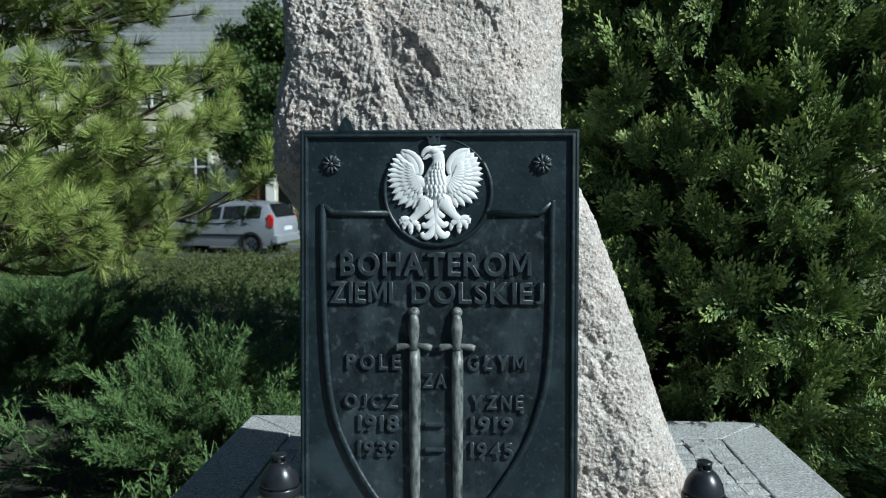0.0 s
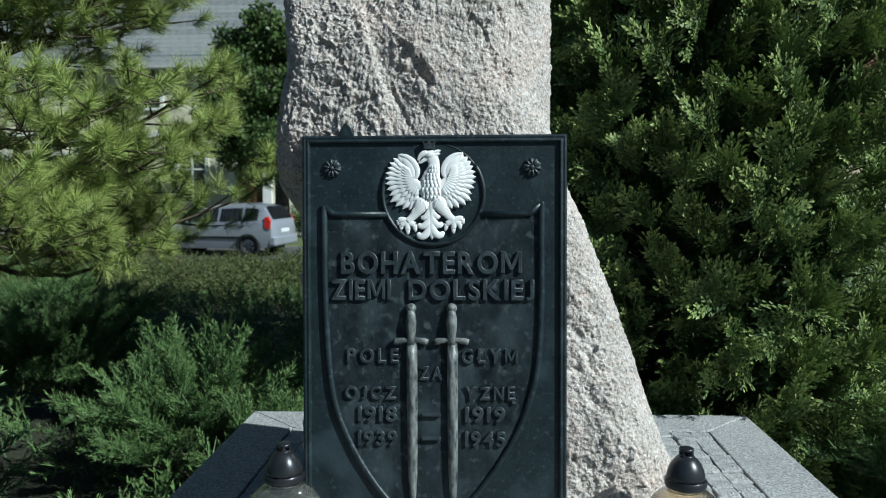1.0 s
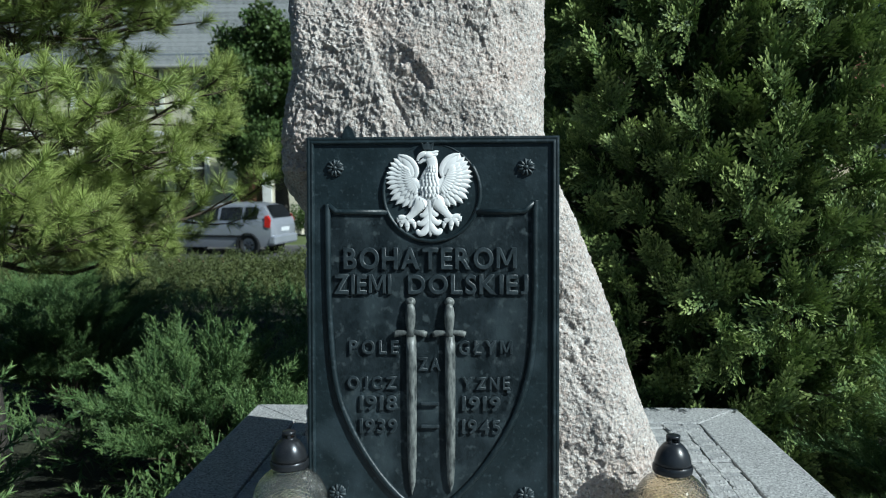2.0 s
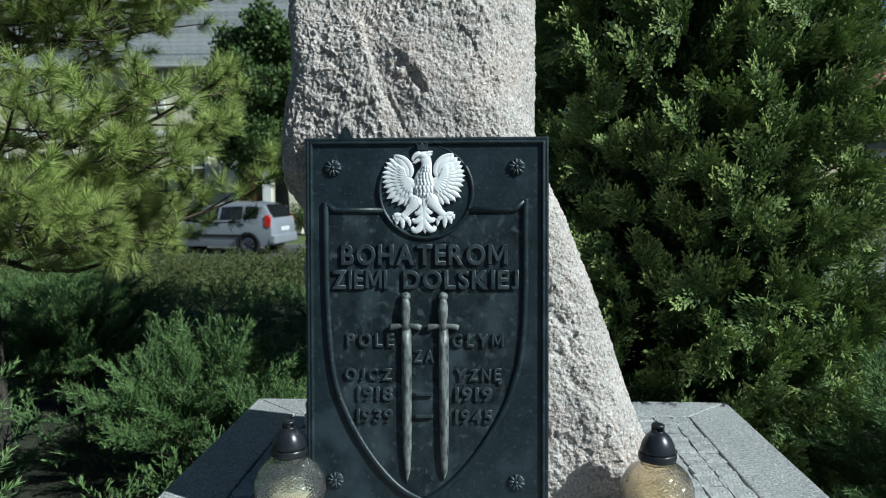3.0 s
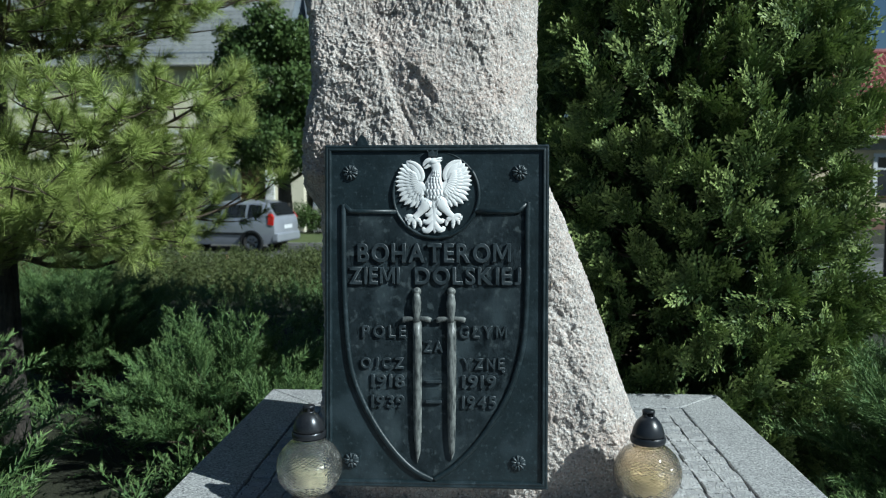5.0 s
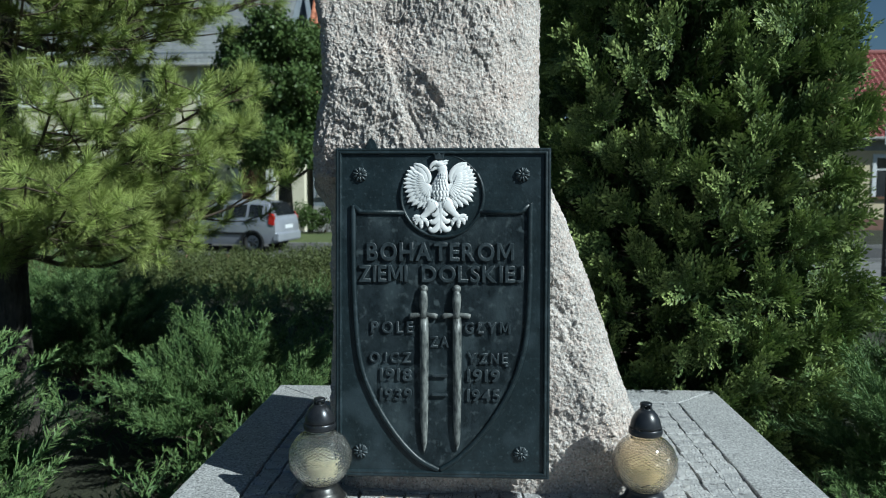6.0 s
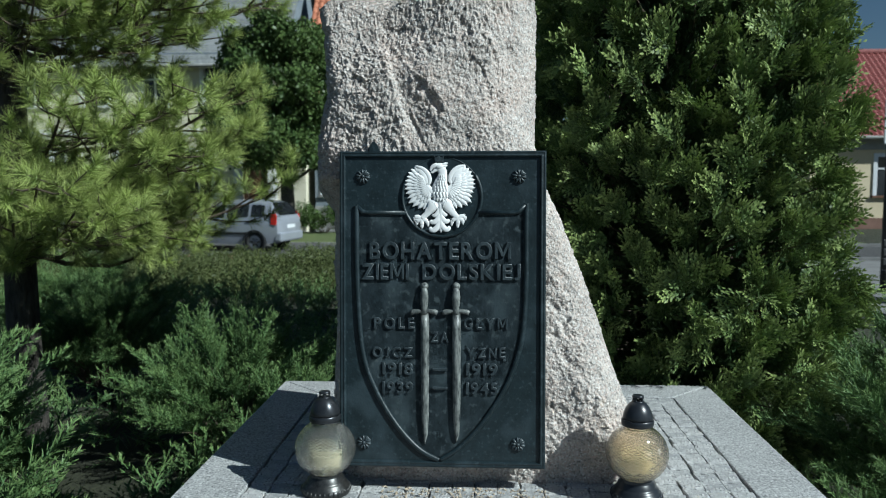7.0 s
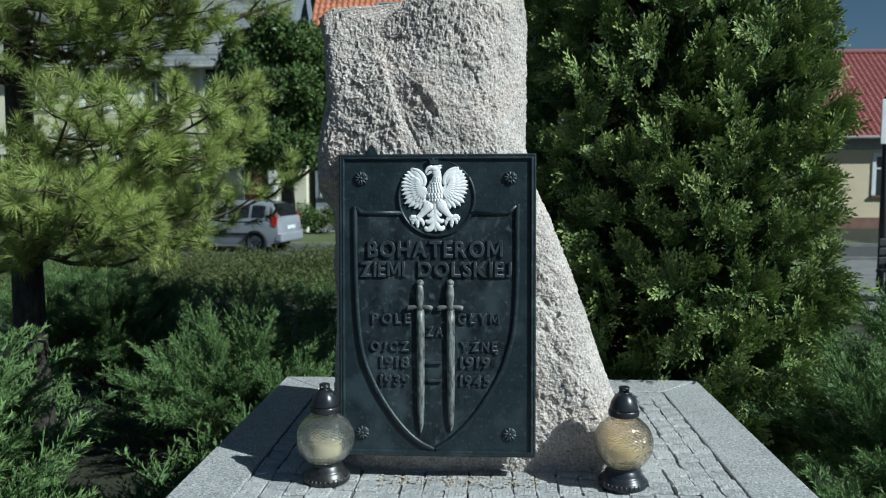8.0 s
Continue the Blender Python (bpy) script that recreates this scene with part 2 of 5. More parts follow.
def np_mesh(name, verts, faces, material, tint=None, age=None, smooth=False):
    me = bpy.data.meshes.new(name)
    verts, faces = np.asarray(verts, dtype=np.float32), np.asarray(faces, dtype=np.int32)
    me.vertices.add(len(verts))
    me.vertices.foreach_set("co", verts.ravel())
    me.loops.add(faces.size)
    me.loops.foreach_set("vertex_index", faces.ravel())
    me.polygons.add(len(faces))
    me.polygons.foreach_set("loop_start", np.arange(0, faces.size, faces.shape[1], dtype=np.int32))
    me.update(calc_edges=True)
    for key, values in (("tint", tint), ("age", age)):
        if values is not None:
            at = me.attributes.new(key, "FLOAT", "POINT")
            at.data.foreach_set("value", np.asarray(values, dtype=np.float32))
    me.materials.append(material)
    if smooth:
        me.shade_smooth()
    return me


rng = np.random.default_rng(7)


def unit(v):
    return v / np.maximum(np.linalg.norm(v, axis=-1, keepdims=True), 1e-9)


def scatter(name, bases, where, along, face, size, material, tones=(0.0, 1.0), youth=1.0):
    """One mesh of many sprays: each base is (verts, faces, age); its y goes along, its z towards face."""
    n = len(where)
    y = unit(along)
    x = unit(np.cross(y, face))
    z = np.cross(x, y)
    rot = np.stack((x, y, z), axis=2) * size[:, None, None]
    pick = rng.integers(0, len(bases), n)
    V, F, T, A, start = [], [], [], [], 0
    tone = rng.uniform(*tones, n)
    for b, (bv, bf, ba) in enumerate(bases):
        who = np.nonzero(pick == b)[0]
        if not len(who):
            continue
        v = np.einsum("nij,kj->nki", rot[who], bv) + where[who][:, None, :]
        V.append(v.reshape(-1, 3))
        F.append((bf[None] + (np.arange(len(who)) * len(bv))[:, None, None] + start).reshape(-1, bf.shape[1]))
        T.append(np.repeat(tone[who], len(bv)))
        A.append(np.tile(ba * youth, len(who)))
        start += len(who) * len(bv)
    return np_mesh(name, np.concatenate(V), np.concatenate(F), material, np.concatenate(T), np.concatenate(A))


def blade(p, d, side, length, width, age0, age1, belly=0.5):
    """A slim leaf: four corners, widest at its belly."""
    q = p + d * length
    mid = p + d * length * belly
    return [p, mid + side * width / 2, q, mid - side * width / 2], [age0, (age0 + age1) / 2, age1, (age0 + age1) / 2]


def spike(p, d, side, length, width, age0, age1):
    """A needle or scale leaf: a slim triangle."""
    return [p - side * width / 2, p + side * width / 2, p + d * length], [age0, age0, age1]


def gather(blades):
    v = np.array([c for b in blades for c in b[0]])
    a = np.array([c for b in blades for c in b[1]])
    return v, np.arange(len(v)).reshape(-1, len(blades[0][0])), a


def ground_z(x, y):
    """The mound round the memorial falls gently to the street."""
    s = min(max((math.hypot(x * 0.75, max(y, 0)) - 4.0) / 13.0, 0), 1)
    return -0.72 * s * s * (3 - 2 * s)


# ---- ground, street, paving ----
def make_ground():
    def steps():
        near = np.arange(-12, 40.1, 0.8)
        far = np.array([60, 90, 140, 250, 500, 1000, 2500.0])
        return np.concatenate((-far[::-1], near, far))
    xs = np.concatenate((-np.array([2500, 1000, 500, 250, 140, 90, 60, 40.0]), np.arange(-28, 30.1, 0.8), np.array([40, 60, 90, 140, 250, 500, 1000, 2500.0])))
    ys = steps()
    v = [(x, y, ground_z(x, y) + 0.02 * noise.noise((x * 0.9, y * 0.9, 0)) - 0.02) for y in ys for x in xs]
    w = len(xs)
    f = [(j * w + i, j * w + i + 1, (j + 1) * w + i + 1, (j + 1) * w + i) for j in range(len(ys) - 1) for i in range(w - 1)]
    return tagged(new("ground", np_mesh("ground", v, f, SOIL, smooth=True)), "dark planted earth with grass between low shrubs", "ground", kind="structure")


def sheet(name, x0, x1, y0, y1, lift, material, label, category):
    """A paved or mown strip that lies on the ground and follows its fall, with a rim that goes down into it."""
    nx, ny = max(2, int((x1 - x0) / 1.5)), max(2, int((y1 - y0) / 0.8))
    bm = bmesh.new()
    g = [[bm.verts.new((x0 + (x1 - x0) * i / nx, y0 + (y1 - y0) * j / ny, 0)) for i in range(nx + 1)] for j in range(ny + 1)]
    for row in g:
        for p in row:
            p.co.z = ground_z(p.co.x, p.co.y) + lift
    for j in range(ny):
        for i in range(nx):
            bm.faces.new((g[j][i], g[j][i + 1], g[j + 1][i + 1], g[j + 1][i]))
    rim = [e for e in bm.edges if e.is_boundary]
    low = bmesh.ops.extrude_edge_only(bm, edges=rim)["geom"]
    for p in low:
        if isinstance(p, bmesh.types.BMVert):
            p.co.z -= 0.3
    return tagged(part(name, bm, material), label, category, kind="structure")


make_ground()
sheet("lawn", -40, 4.2, 14.6, 18.3, 0.03, LAWN, "sunlit mown grass strip beside the street", "lawn")
sheet("road", -90, 90, 18.5, 22.6, 0.012, ASPHALT, "grey asphalt street in front of the houses", "road")
sheet("lawn", -40, 12, 22.8, 28.6, 0.05, LAWN, "mown grass verge before the houses", "lawn")
sheet("pavement", 4.4, 40, 4.5, 18.3, 0.03, PAVING, "light grey concrete paving of the square", "pavement")
sheet("kerb", -90, 90, 18.3, 18.5, 0.10, PAVING, "grey concrete kerb along the street", "kerb")
sheet("kerb", -90, 90, 22.6, 22.8, 0.10, PAVING, "grey concrete kerb along the street", "kerb")

# ---- plinth ----
PX0, PX1, PY0, PY1, TOP, RIM = -0.70, 0.867, -0.567, 1.0, 0.60, 0.161


def make_plinth():
    p = thing("plinth", "low grey granite plinth edged with mitred slabs and paved with setts", "plinth")
    part("core", boxed((PX0 + 0.02, PY0 + 0.02, -0.15), (PX1 - 0.02, PY1 - 0.02, TOP - 0.0085)), MORTAR, p, "sandy bed between the setts")
    for a, b in (((PX0, PY0), (PX1, PY0 + 0.022)), ((PX0, PY1 - 0.022), (PX1, PY1)), ((PX0, PY0 + 0.024), (PX0 + 0.022, PY1 - 0.024)), ((PX1 - 0.022, PY0 + 0.024), (PX1, PY1 - 0.024))):
        part("side_slab", boxed((a[0] + 0.004, a[1] + 0.004, -0.12), (b[0] - 0.004, b[1] - 0.004, TOP - 0.052), 0.003), SLAB, p)
    out = [(PX0, PY0), (PX1, PY0), (PX1, PY1), (PX0, PY1)]
    inn = [(PX0 + RIM, PY0 + RIM), (PX1 - RIM, PY0 + RIM), (PX1 - RIM, PY1 - RIM), (PX0 + RIM, PY1 - RIM)]
    for i in range(4):
        j = (i + 1) % 4
        c = [Vector(q) for q in (out[i], out[j], inn[j], inn[i])]
        mid = sum(c, Vector((0, 0))) / 4
        along = (c[1] - c[0]).normalized() * 0.0015
        c = [c[0] + along, c[1] - along, c[2] - along, c[3] + along]
        bm = prism(bmesh.new(), [tuple(q) for q in c], 2, TOP - 0.05, TOP + 0.0005 * i)
        bmesh.ops.bevel(bm, geom=[e for e in bm.edges if all(v.co.z > TOP - 0.01 for v in e.verts)], offset=0.003, segments=2, affect="EDGES", profile=0.5)
        part("edge_slab", bm, SLAB, p)
    return p


plinth = make_plinth()

# ---- the standing stone ----
LEAN = 3.7
PLAQUE_M = pose(-0.0525, 0.005, 1.426, -LEAN, 0, 0)


def plaque_front(z):
    return 0.005 + (z - 1.426) * math.tan(radians(LEAN))


def make_rock():
    """Cross-sections from the foot to the ragged top, then chipped and pitted."""
    Z = [0.585, 0.70, 0.84, 0.95, 1.11, 1.27, 1.335, 1.36, 1.44, 1.57, 1.75, 1.85]
    right = [0.478, 0.446, 0.394, 0.355, 0.297, 0.236, 0.203, 0.197, 0.180, 0.181, 0.181, 0.168]
    right_y = [0.12, 0.12, 0.12, 0.12, 0.12, 0.12, 0.13, 0.14, 0.16, 0.18, 0.20, 0.20]
    front_r = [0.385, 0.35, 0.30, 0.26, 0.21, 0.165, 0.15, 0.12, 0.09, 0.07, 0.06, 0.05]
    left = [-0.375, -0.372, -0.370, -0.368, -0.365, -0.360, -0.388, -0.380, -0.376, -0.346, -0.352, -0.366]
    left_y = [0.34, 0.34, 0.34, 0.33, 0.32, 0.28, 0.15, 0.12, 0.12, 0.12, 0.12, 0.12]
    front_l = [-0.29, -0.29, -0.29, -0.285, -0.285, -0.285, -0.285, -0.335, -0.345, -0.325, -0.325, -0.345]
    front = [0.040, 0.028, 0.02, 0.018, 0.028, 0.038, 0.042, 0.036, 0.036, 0.045, 0.075, 0.09]
    back = [0.55, 0.54, 0.53, 0.52, 0.50, 0.47, 0.46, 0.45, 0.44, 0.42, 0.40, 0.38]
    nz, nf, nb = 520, 360, 60
    zs = np.linspace(0.585, 1.85, nz)
    def col(c):
        return np.interp(zs, Z, c)
    R, RY, FR, L, LY, FL, F, B = map(col, (right, right_y, front_r, left, left_y, front_l, front, back))
    pts = np.zeros((nz, nf + nb, 2))
    for i in range(nz):
        ctrl = np.array([(L[i], LY[i]), ((L[i] * 0.45 + FL[i] * 0.55), LY[i] * 0.32 + F[i] * 0.68), (FL[i] + 0.02, F[i] + 0.008), (FL[i] * 0.5 + FR[i] * 0.5, F[i]), (FR[i], F[i] + 0.01),
                         (FR[i] * 0.5 + R[i] * 0.5 + 0.012, F[i] * 0.55 + RY[i] * 0.45), (R[i], RY[i]), (R[i] - 0.05, B[i] * 0.75 + RY[i] * 0.25), (R[i] * 0.55, B[i]), (L[i] * 0.5, B[i] + 0.02), (L[i] + 0.03, B[i] * 0.7 + LY[i] * 0.3)])
        c = ctrl
        for _ in range(2):
            nxt = np.roll(c, -1, axis=0)
            c = np.stack((0.8 * c + 0.2 * nxt, 0.2 * c + 0.8 * nxt), axis=1).reshape(-1, 2)
        c = np.vstack((c, c[:1]))
        s = np.concatenate(([0], np.cumsum(np.linalg.norm(np.diff(c, axis=0), axis=1))))
        split = s[np.argmin(np.linalg.norm(c - np.array((R[i], RY[i])), axis=1))]
        q = np.concatenate((np.linspace(0, split, nf, endpoint=False), np.linspace(split, s[-1], nb, endpoint=False)))
        px, py = np.interp(q, s, c[:, 0]), np.interp(q, s, c[:, 1])
        pts[i, :, 0] = L[i] + (px - px.min()) / (px.max() - px.min()) * (R[i] - L[i])
        pts[i, :, 1] = F[i] + (py - py.min()) / (py.max() - py.min()) * (B[i] - F[i])
    tang = np.roll(pts, -1, axis=1) - np.roll(pts, 1, axis=1)
    nrm = unit(np.stack((tang[..., 1], -tang[..., 0]), axis=2))
    crest_x = [-0.40, -0.34, -0.30, -0.215, -0.18, -0.14, -0.10, -0.03, 0.05, 0.12, 0.20]
    crest_z = [-0.070, -0.056, -0.060, -0.080, -0.064, -0.03, -0.012, 0.02, 0.045, 0.05, 0.02]
    verts = np.zeros((nz, nf + nb, 3))
    # a trough runs down the upper face between a groove and a sharp spur
    spur_x = np.interp(zs, [1.42, 1.50, 1.54, 1.597, 1.64, 1.675, 1.774, 1.85], [-0.03, -0.055, -0.071, -0.112, -0.078, -0.02, -0.033, -0.05])
    groove_x = np.interp(zs, [1.42, 1.517, 1.637, 1.78, 1.85], [-0.135, -0.155, -0.192, -0.211, -0.22])
    # gouges: from x, z to x, z, half width, depth
    gouges = [(-0.110, 1.592, -0.068, 1.532, 0.013, 0.024), (0.043, 1.625, 0.060, 1.560, 0.006, 0.007), (0.105, 1.672, 0.122, 1.640, 0.010, 0.014), (-0.134, 1.515, -0.100, 1.444, 0.005, 0.008),
              (-0.02, 1.74, 0.012, 1.700, 0.008, 0.012), (-0.27, 1.515, -0.20, 1.535, 0.004, 0.006), (-0.165, 1.50, -0.29, 1.455, 0.004, 0.006), (0.236, 1.118, 0.237, 1.104, 0.011, 0.010),
              (0.215, 1.06, 0.232, 1.03, 0.012, 0.007), (0.223, 0.975, 0.229, 0.948, 0.008, 0.009), (0.238, 0.93, 0.290, 0.875, 0.012, 0.006), (0.315, 0.83, 0.318, 0.79, 0.010, 0.005)]

    OFF = Vector((1.37, 0.4, 2.71))

    def smooth(t):
        t = min(max(t, 0.0), 1.0)
        return t * t * (3 - 2 * t)

    for i in range(nz):
        z = zs[i]
        for j in range(nf + nb):
            x, y = pts[i, j]
            p = Vector((x, y, z))
            if j < nf and -0.27 < x < 0.15 and 0.69 < z < 1.38:
                # covered by the plaque
                verts[i, j] = (x, max(y, plaque_front(z) + 0.034), z)
                continue
            w = p + 0.02 * noise.noise_vector(p * 9) + 0.005 * noise.noise_vector(p * 40)
            big = noise.fractal(w * 3.6, 0.8, 2.1, 3)
            calm = 1.0 - 0.6 * smooth((x - (R[i] - (0.10 if z > 1.38 else 0.07))) / 0.07) if j < nf else 0.8
            coarse = 0.45 + 0.9 * smooth(noise.noise(p * 5 + Vector((2, 8, 5))) + 0.55)
            step = 0.0
            for scale, slope, sink in ((6.5, 0.060, 0.0), (17.0, 0.10, 0.0008), (54.0, 0.18, 0.0015), (115.0, 0.42, 0.0023)):
                dist, cell = noise.voronoi(w * scale + OFF)[:2]
                c = cell[0] - OFF
                tilt = noise.noise_vector(c * 3.7 + Vector((scale, 0, 0)))
                k = slope * (1 - 0.8 * smooth((x - 0.04) / 0.08)) if scale < 10 else slope * calm * (coarse if scale > 20 else 1.0)
                step += tilt.dot(w - c / scale) * k
                if sink and tilt.z > 0.05:
                    # a grain broken out, with a ragged lip
                    step -= sink * calm * coarse * smooth((tilt.z - 0.05) / 0.25) * smooth((dist[1] - dist[0]) / 0.22)
            fine = noise.fractal(Vector((p.x * 60 + p.z * 18, p.y * 60, p.z * 50 - p.x * 14)), 0.5, 2.2, 4)
            relief = 0.0
            if j < nf and z > 1.40:
                up = smooth((z - 1.43) / 0.08)
                g, h = groove_x[i] + 0.012 * big, spur_x[i] + 0.014 * big
                q = (x - g) / (h - g)
                if q < 0:
                    relief = 0.004 * math.exp(q * 1.5)
                elif q < 1:
                    relief = -0.006 * smooth(q / 0.12) + 0.018 * smooth((q - 0.30) / 0.70)
                else:
                    relief = 0.012 * (1 - smooth((x - h) / 0.21))
                relief *= up
            if j < nf:
                for x0, z0, x1, z1, wide, deep in gouges:
                    if min(x0, x1) - 0.05 < x < max(x0, x1) + 0.05 and min(z0, z1) - 0.05 < z < max(z0, z1) + 0.05:
                        t = min(max(((x - x0) * (x1 - x0) + (z - z0) * (z1 - z0)) / ((x1 - x0) ** 2 + (z1 - z0) ** 2), 0), 1)
                        d = math.hypot(x - x0 - t * (x1 - x0), z - z0 - t * (z1 - z0)) * (1 + 0.5 * fine)
                        relief -= 0.55 * deep * (1 - smooth(d / (wide * 1.6)))
            out = 0.008 * big + relief + step + 0.0025 * fine * calm * coarse + 0.0009 * noise.noise(p * 210)
            top = min(max((z - 1.60) / 0.25, 0), 1)
            q = Vector((x + nrm[i, j, 0] * out, y + nrm[i, j, 1] * out, z + 0.003 * fine))
            if top > 0:
                q.z += top * (np.interp(x, crest_x, crest_z) + 0.018 * noise.fractal(p * 19, 0.7, 2.1, 4))
            if -0.31 < q.x < 0.198 and q.z < 1.418:
                q.y = max(q.y, plaque_front(q.z) + 0.030)
            verts[i, j] = q
    n = nf + nb
    rows = [verts.reshape(-1, 3)]
    c = verts[-1].mean(axis=0)
    last = verts[-1]
    for s, h in ((0.95, 0.002), (0.8, 0.0), (0.55, -0.004), (0.3, -0.006), (0.12, -0.006)):
        ring = c + (last - c) * s
        ring[:, 2] = c[2] + (last[:, 2] - c[2]) * s + h + np.array([0.006 * noise.fractal(Vector(r) * 18, 0.8, 2.1, 4) for r in ring])
        rows.append(ring)
    V = np.vstack(rows)
    m = nz + 5
    j = np.arange(n)
    F_ = np.concatenate([np.stack((i * n + j, i * n + (j + 1) % n, (i + 1) * n + (j + 1) % n, (i + 1) * n + j), axis=1) for i in range(m - 1)]).tolist()
    F_.append([(m - 1) * n + k for k in range(n)])
    me = bpy.data.meshes.new("standing_stone")
    me.from_pydata(V.tolist(), [], F_)
    me.materials.append(ROCK)
    me.shade_smooth()
    return tagged(new("standing_stone", me), "tall rough-hewn pale grey and pinkish granite boulder standing on the plinth", "memorial stone")


make_rock()


# ---- the cast plaque ----
# Measures on the plaque in millimetres: u to the right of its middle, v down from its top edge, w out of it.
def P(u, v, w=0.0):
    return Vector((u / 1000, -w / 1000, -v / 1000))


def broad_m():
    """The M has broad upright legs and a deep notch."""
    bm = bmesh.new()
    f = bm.faces.new([bm.verts.new((x, y, -0.062)) for x, y in ((0, 0), (0.15, 0), (0.15, 0.47), (0.34, 0.10), (0.46, 0.10), (0.65, 0.47), (0.65, 0), (0.80, 0), (0.80, 0.72), (0.62, 0.72), (0.40, 0.28), (0.18, 0.72), (0, 0.72))])
    top = [g for g in bmesh.ops.extrude_face_region(bm, geom=[f])["geom"] if isinstance(g, bmesh.types.BMFace)]
    for v in {v for g in top for v in g.verts}:
        v.co.z = 0.062
    rim = [e for g in top for e in g.edges]
    bmesh.ops.bevel(bm, geom=rim, offset=0.022, segments=1, affect="EDGES")
    bmesh.ops.recalc_face_normals(bm, faces=bm.faces)
    me = bpy.data.meshes.new("letter")
    bm.to_mesh(me)
    bm.free()
    return me


def letter_mesh(text):
    if text == "M":
        return broad_m()
    cu = bpy.data.curves.new("letter", "FONT")
    cu.body, cu.size, cu.extrude, cu.bevel_depth, cu.bevel_resolution, cu.offset, cu.resolution_u = text, 1.0, 0.04, 0.022, 1, 0.012, 4
    ob = new("letter", cu)
    bpy.context.view_layer.update()
    me = bpy.data.meshes.new_from_object(ob.evaluated_get(bpy.context.evaluated_depsgraph_get()))
    bpy.data.objects.remove(ob)
    bpy.data.curves.remove(cu)
    return me


def inscribe(parent, text, u0, u1, v0, v1, gap, raise_mm, material):
    """Separate raised letters that fill the width u0..u1 and, without tails, the height v0..v1."""
    meshes = [None if c == " " else letter_mesh(c) for c in text]
    cap = letter_mesh("H")
    co = np.array([v.co for v in cap.vertices])
    tall, base = co[:, 1].max() - co[:, 1].min(), co[:, 1].min()
    bpy.data.meshes.remove(cap)
    spans = [(0.0, 0.34) if m is None else (min(v.co.x for v in m.vertices), max(v.co.x for v in m.vertices)) for m in meshes]
    total = sum(b - a for a, b in spans) + gap * (len(text) - 1)
    sx, sy = (u1 - u0) / total, (v1 - v0) / tall
    at = 0.0
    for c, m, (a, b) in zip(text, meshes, spans):
        if m is not None:
            low = min(v.co.y for v in m.vertices)
            for v in m.vertices:
                x, y, z = v.co
                if c == "J":
                    y = base + (y - low) * tall / (base + tall - low)
                v.co = P(u0 + (at + x - a) * sx, v1 - (y - base) * sy, -10.6 + (z + 0.062) / 0.124 * raise_mm)
            m.materials.clear()
            m.name = "letter"
            part_of("letter", m, material, parent)
        at += b - a + gap


def petal(bm, a, b, width, w0, w1, bend=0.0):
    """A pointed feather from a to b with a raised spine."""
    a, b = Vector(a), Vector(b)
    d = b - a
    side = Vector((-d.y, d.x)).normalized()
    rows = []
    for s, wd in ((0.0, 0.6), (0.3, 0.95), (0.55, 1.0), (0.8, 0.58), (1.0, 0.03)):
        c = a + d * s + side * bend * math.sin(s * math.pi)
        h = w0 + (w1 - w0) * s
        o = side * width * wd / 2
        rows.append([bm.verts.new(P(*(c - o), h - 3.0)), bm.verts.new(P(*(c - o * 0.8), h)), bm.verts.new(P(*c, h + 1.6)), bm.verts.new(P(*(c + o * 0.8), h)), bm.verts.new(P(*(c + o), h - 3.0))])
    for p, q in zip(rows, rows[1:]):
        for i in range(4):
            bm.faces.new((p[i], p[i + 1], q[i + 1], q[i]))


def dome(bm, u, v, ru, rv, h, w0=0.0, turn=0.0):
    c, s = math.cos(radians(turn)), math.sin(radians(turn))
    rings = []
    for k in range(7):
        a = k / 6 * math.pi / 2
        ring = []
        for j in range(24):
            t = 2 * math.pi * j / 24
            x, y = ru * math.cos(a) * math.cos(t), rv * math.cos(a) * math.sin(t)
            ring.append(bm.verts.new(P(u + x * c - y * s, v + x * s + y * c, w0 + h * math.sin(a))))
        rings.append(ring)
    for p, q in zip(rings, rings[1:]):
        for j in range(24):
            bm.faces.new((p[j - 1], p[j], q[j], q[j - 1]))


def rib(bm, pts, r, w=0.0, seg=10, flat=0.85):
    tube(bm, [P(u, v, w) for u, v in pts], r / 1000, seg, flat)


def limb(bm, pts, radii, w, seg=12):
    """A rounded limb along points (u, v), eased between them: half sunk into the ground of the relief."""
    q = np.array([(u, v, h, r) for (u, v), h, r in zip(pts, w, radii)], float)
    ext = np.vstack((2 * q[0] - q[1], q, 2 * q[-1] - q[-2]))
    rows = []
    for i in range(1, len(ext) - 2):
        p0, p1, p2, p3 = ext[i - 1:i + 3]
        for t in (0.0, 0.25, 0.5, 0.75):
            rows.append(0.5 * (2 * p1 + (p2 - p0) * t + (2 * p0 - 5 * p1 + 4 * p2 - p3) * t * t + (3 * p1 - p0 - 3 * p2 + p3) * t ** 3))
    rows.append(q[-1])
    tube(bm, [P(*r[:3]) for r in rows], [max(r[3], 0.5) / 1000 for r in rows], seg, 0.6)


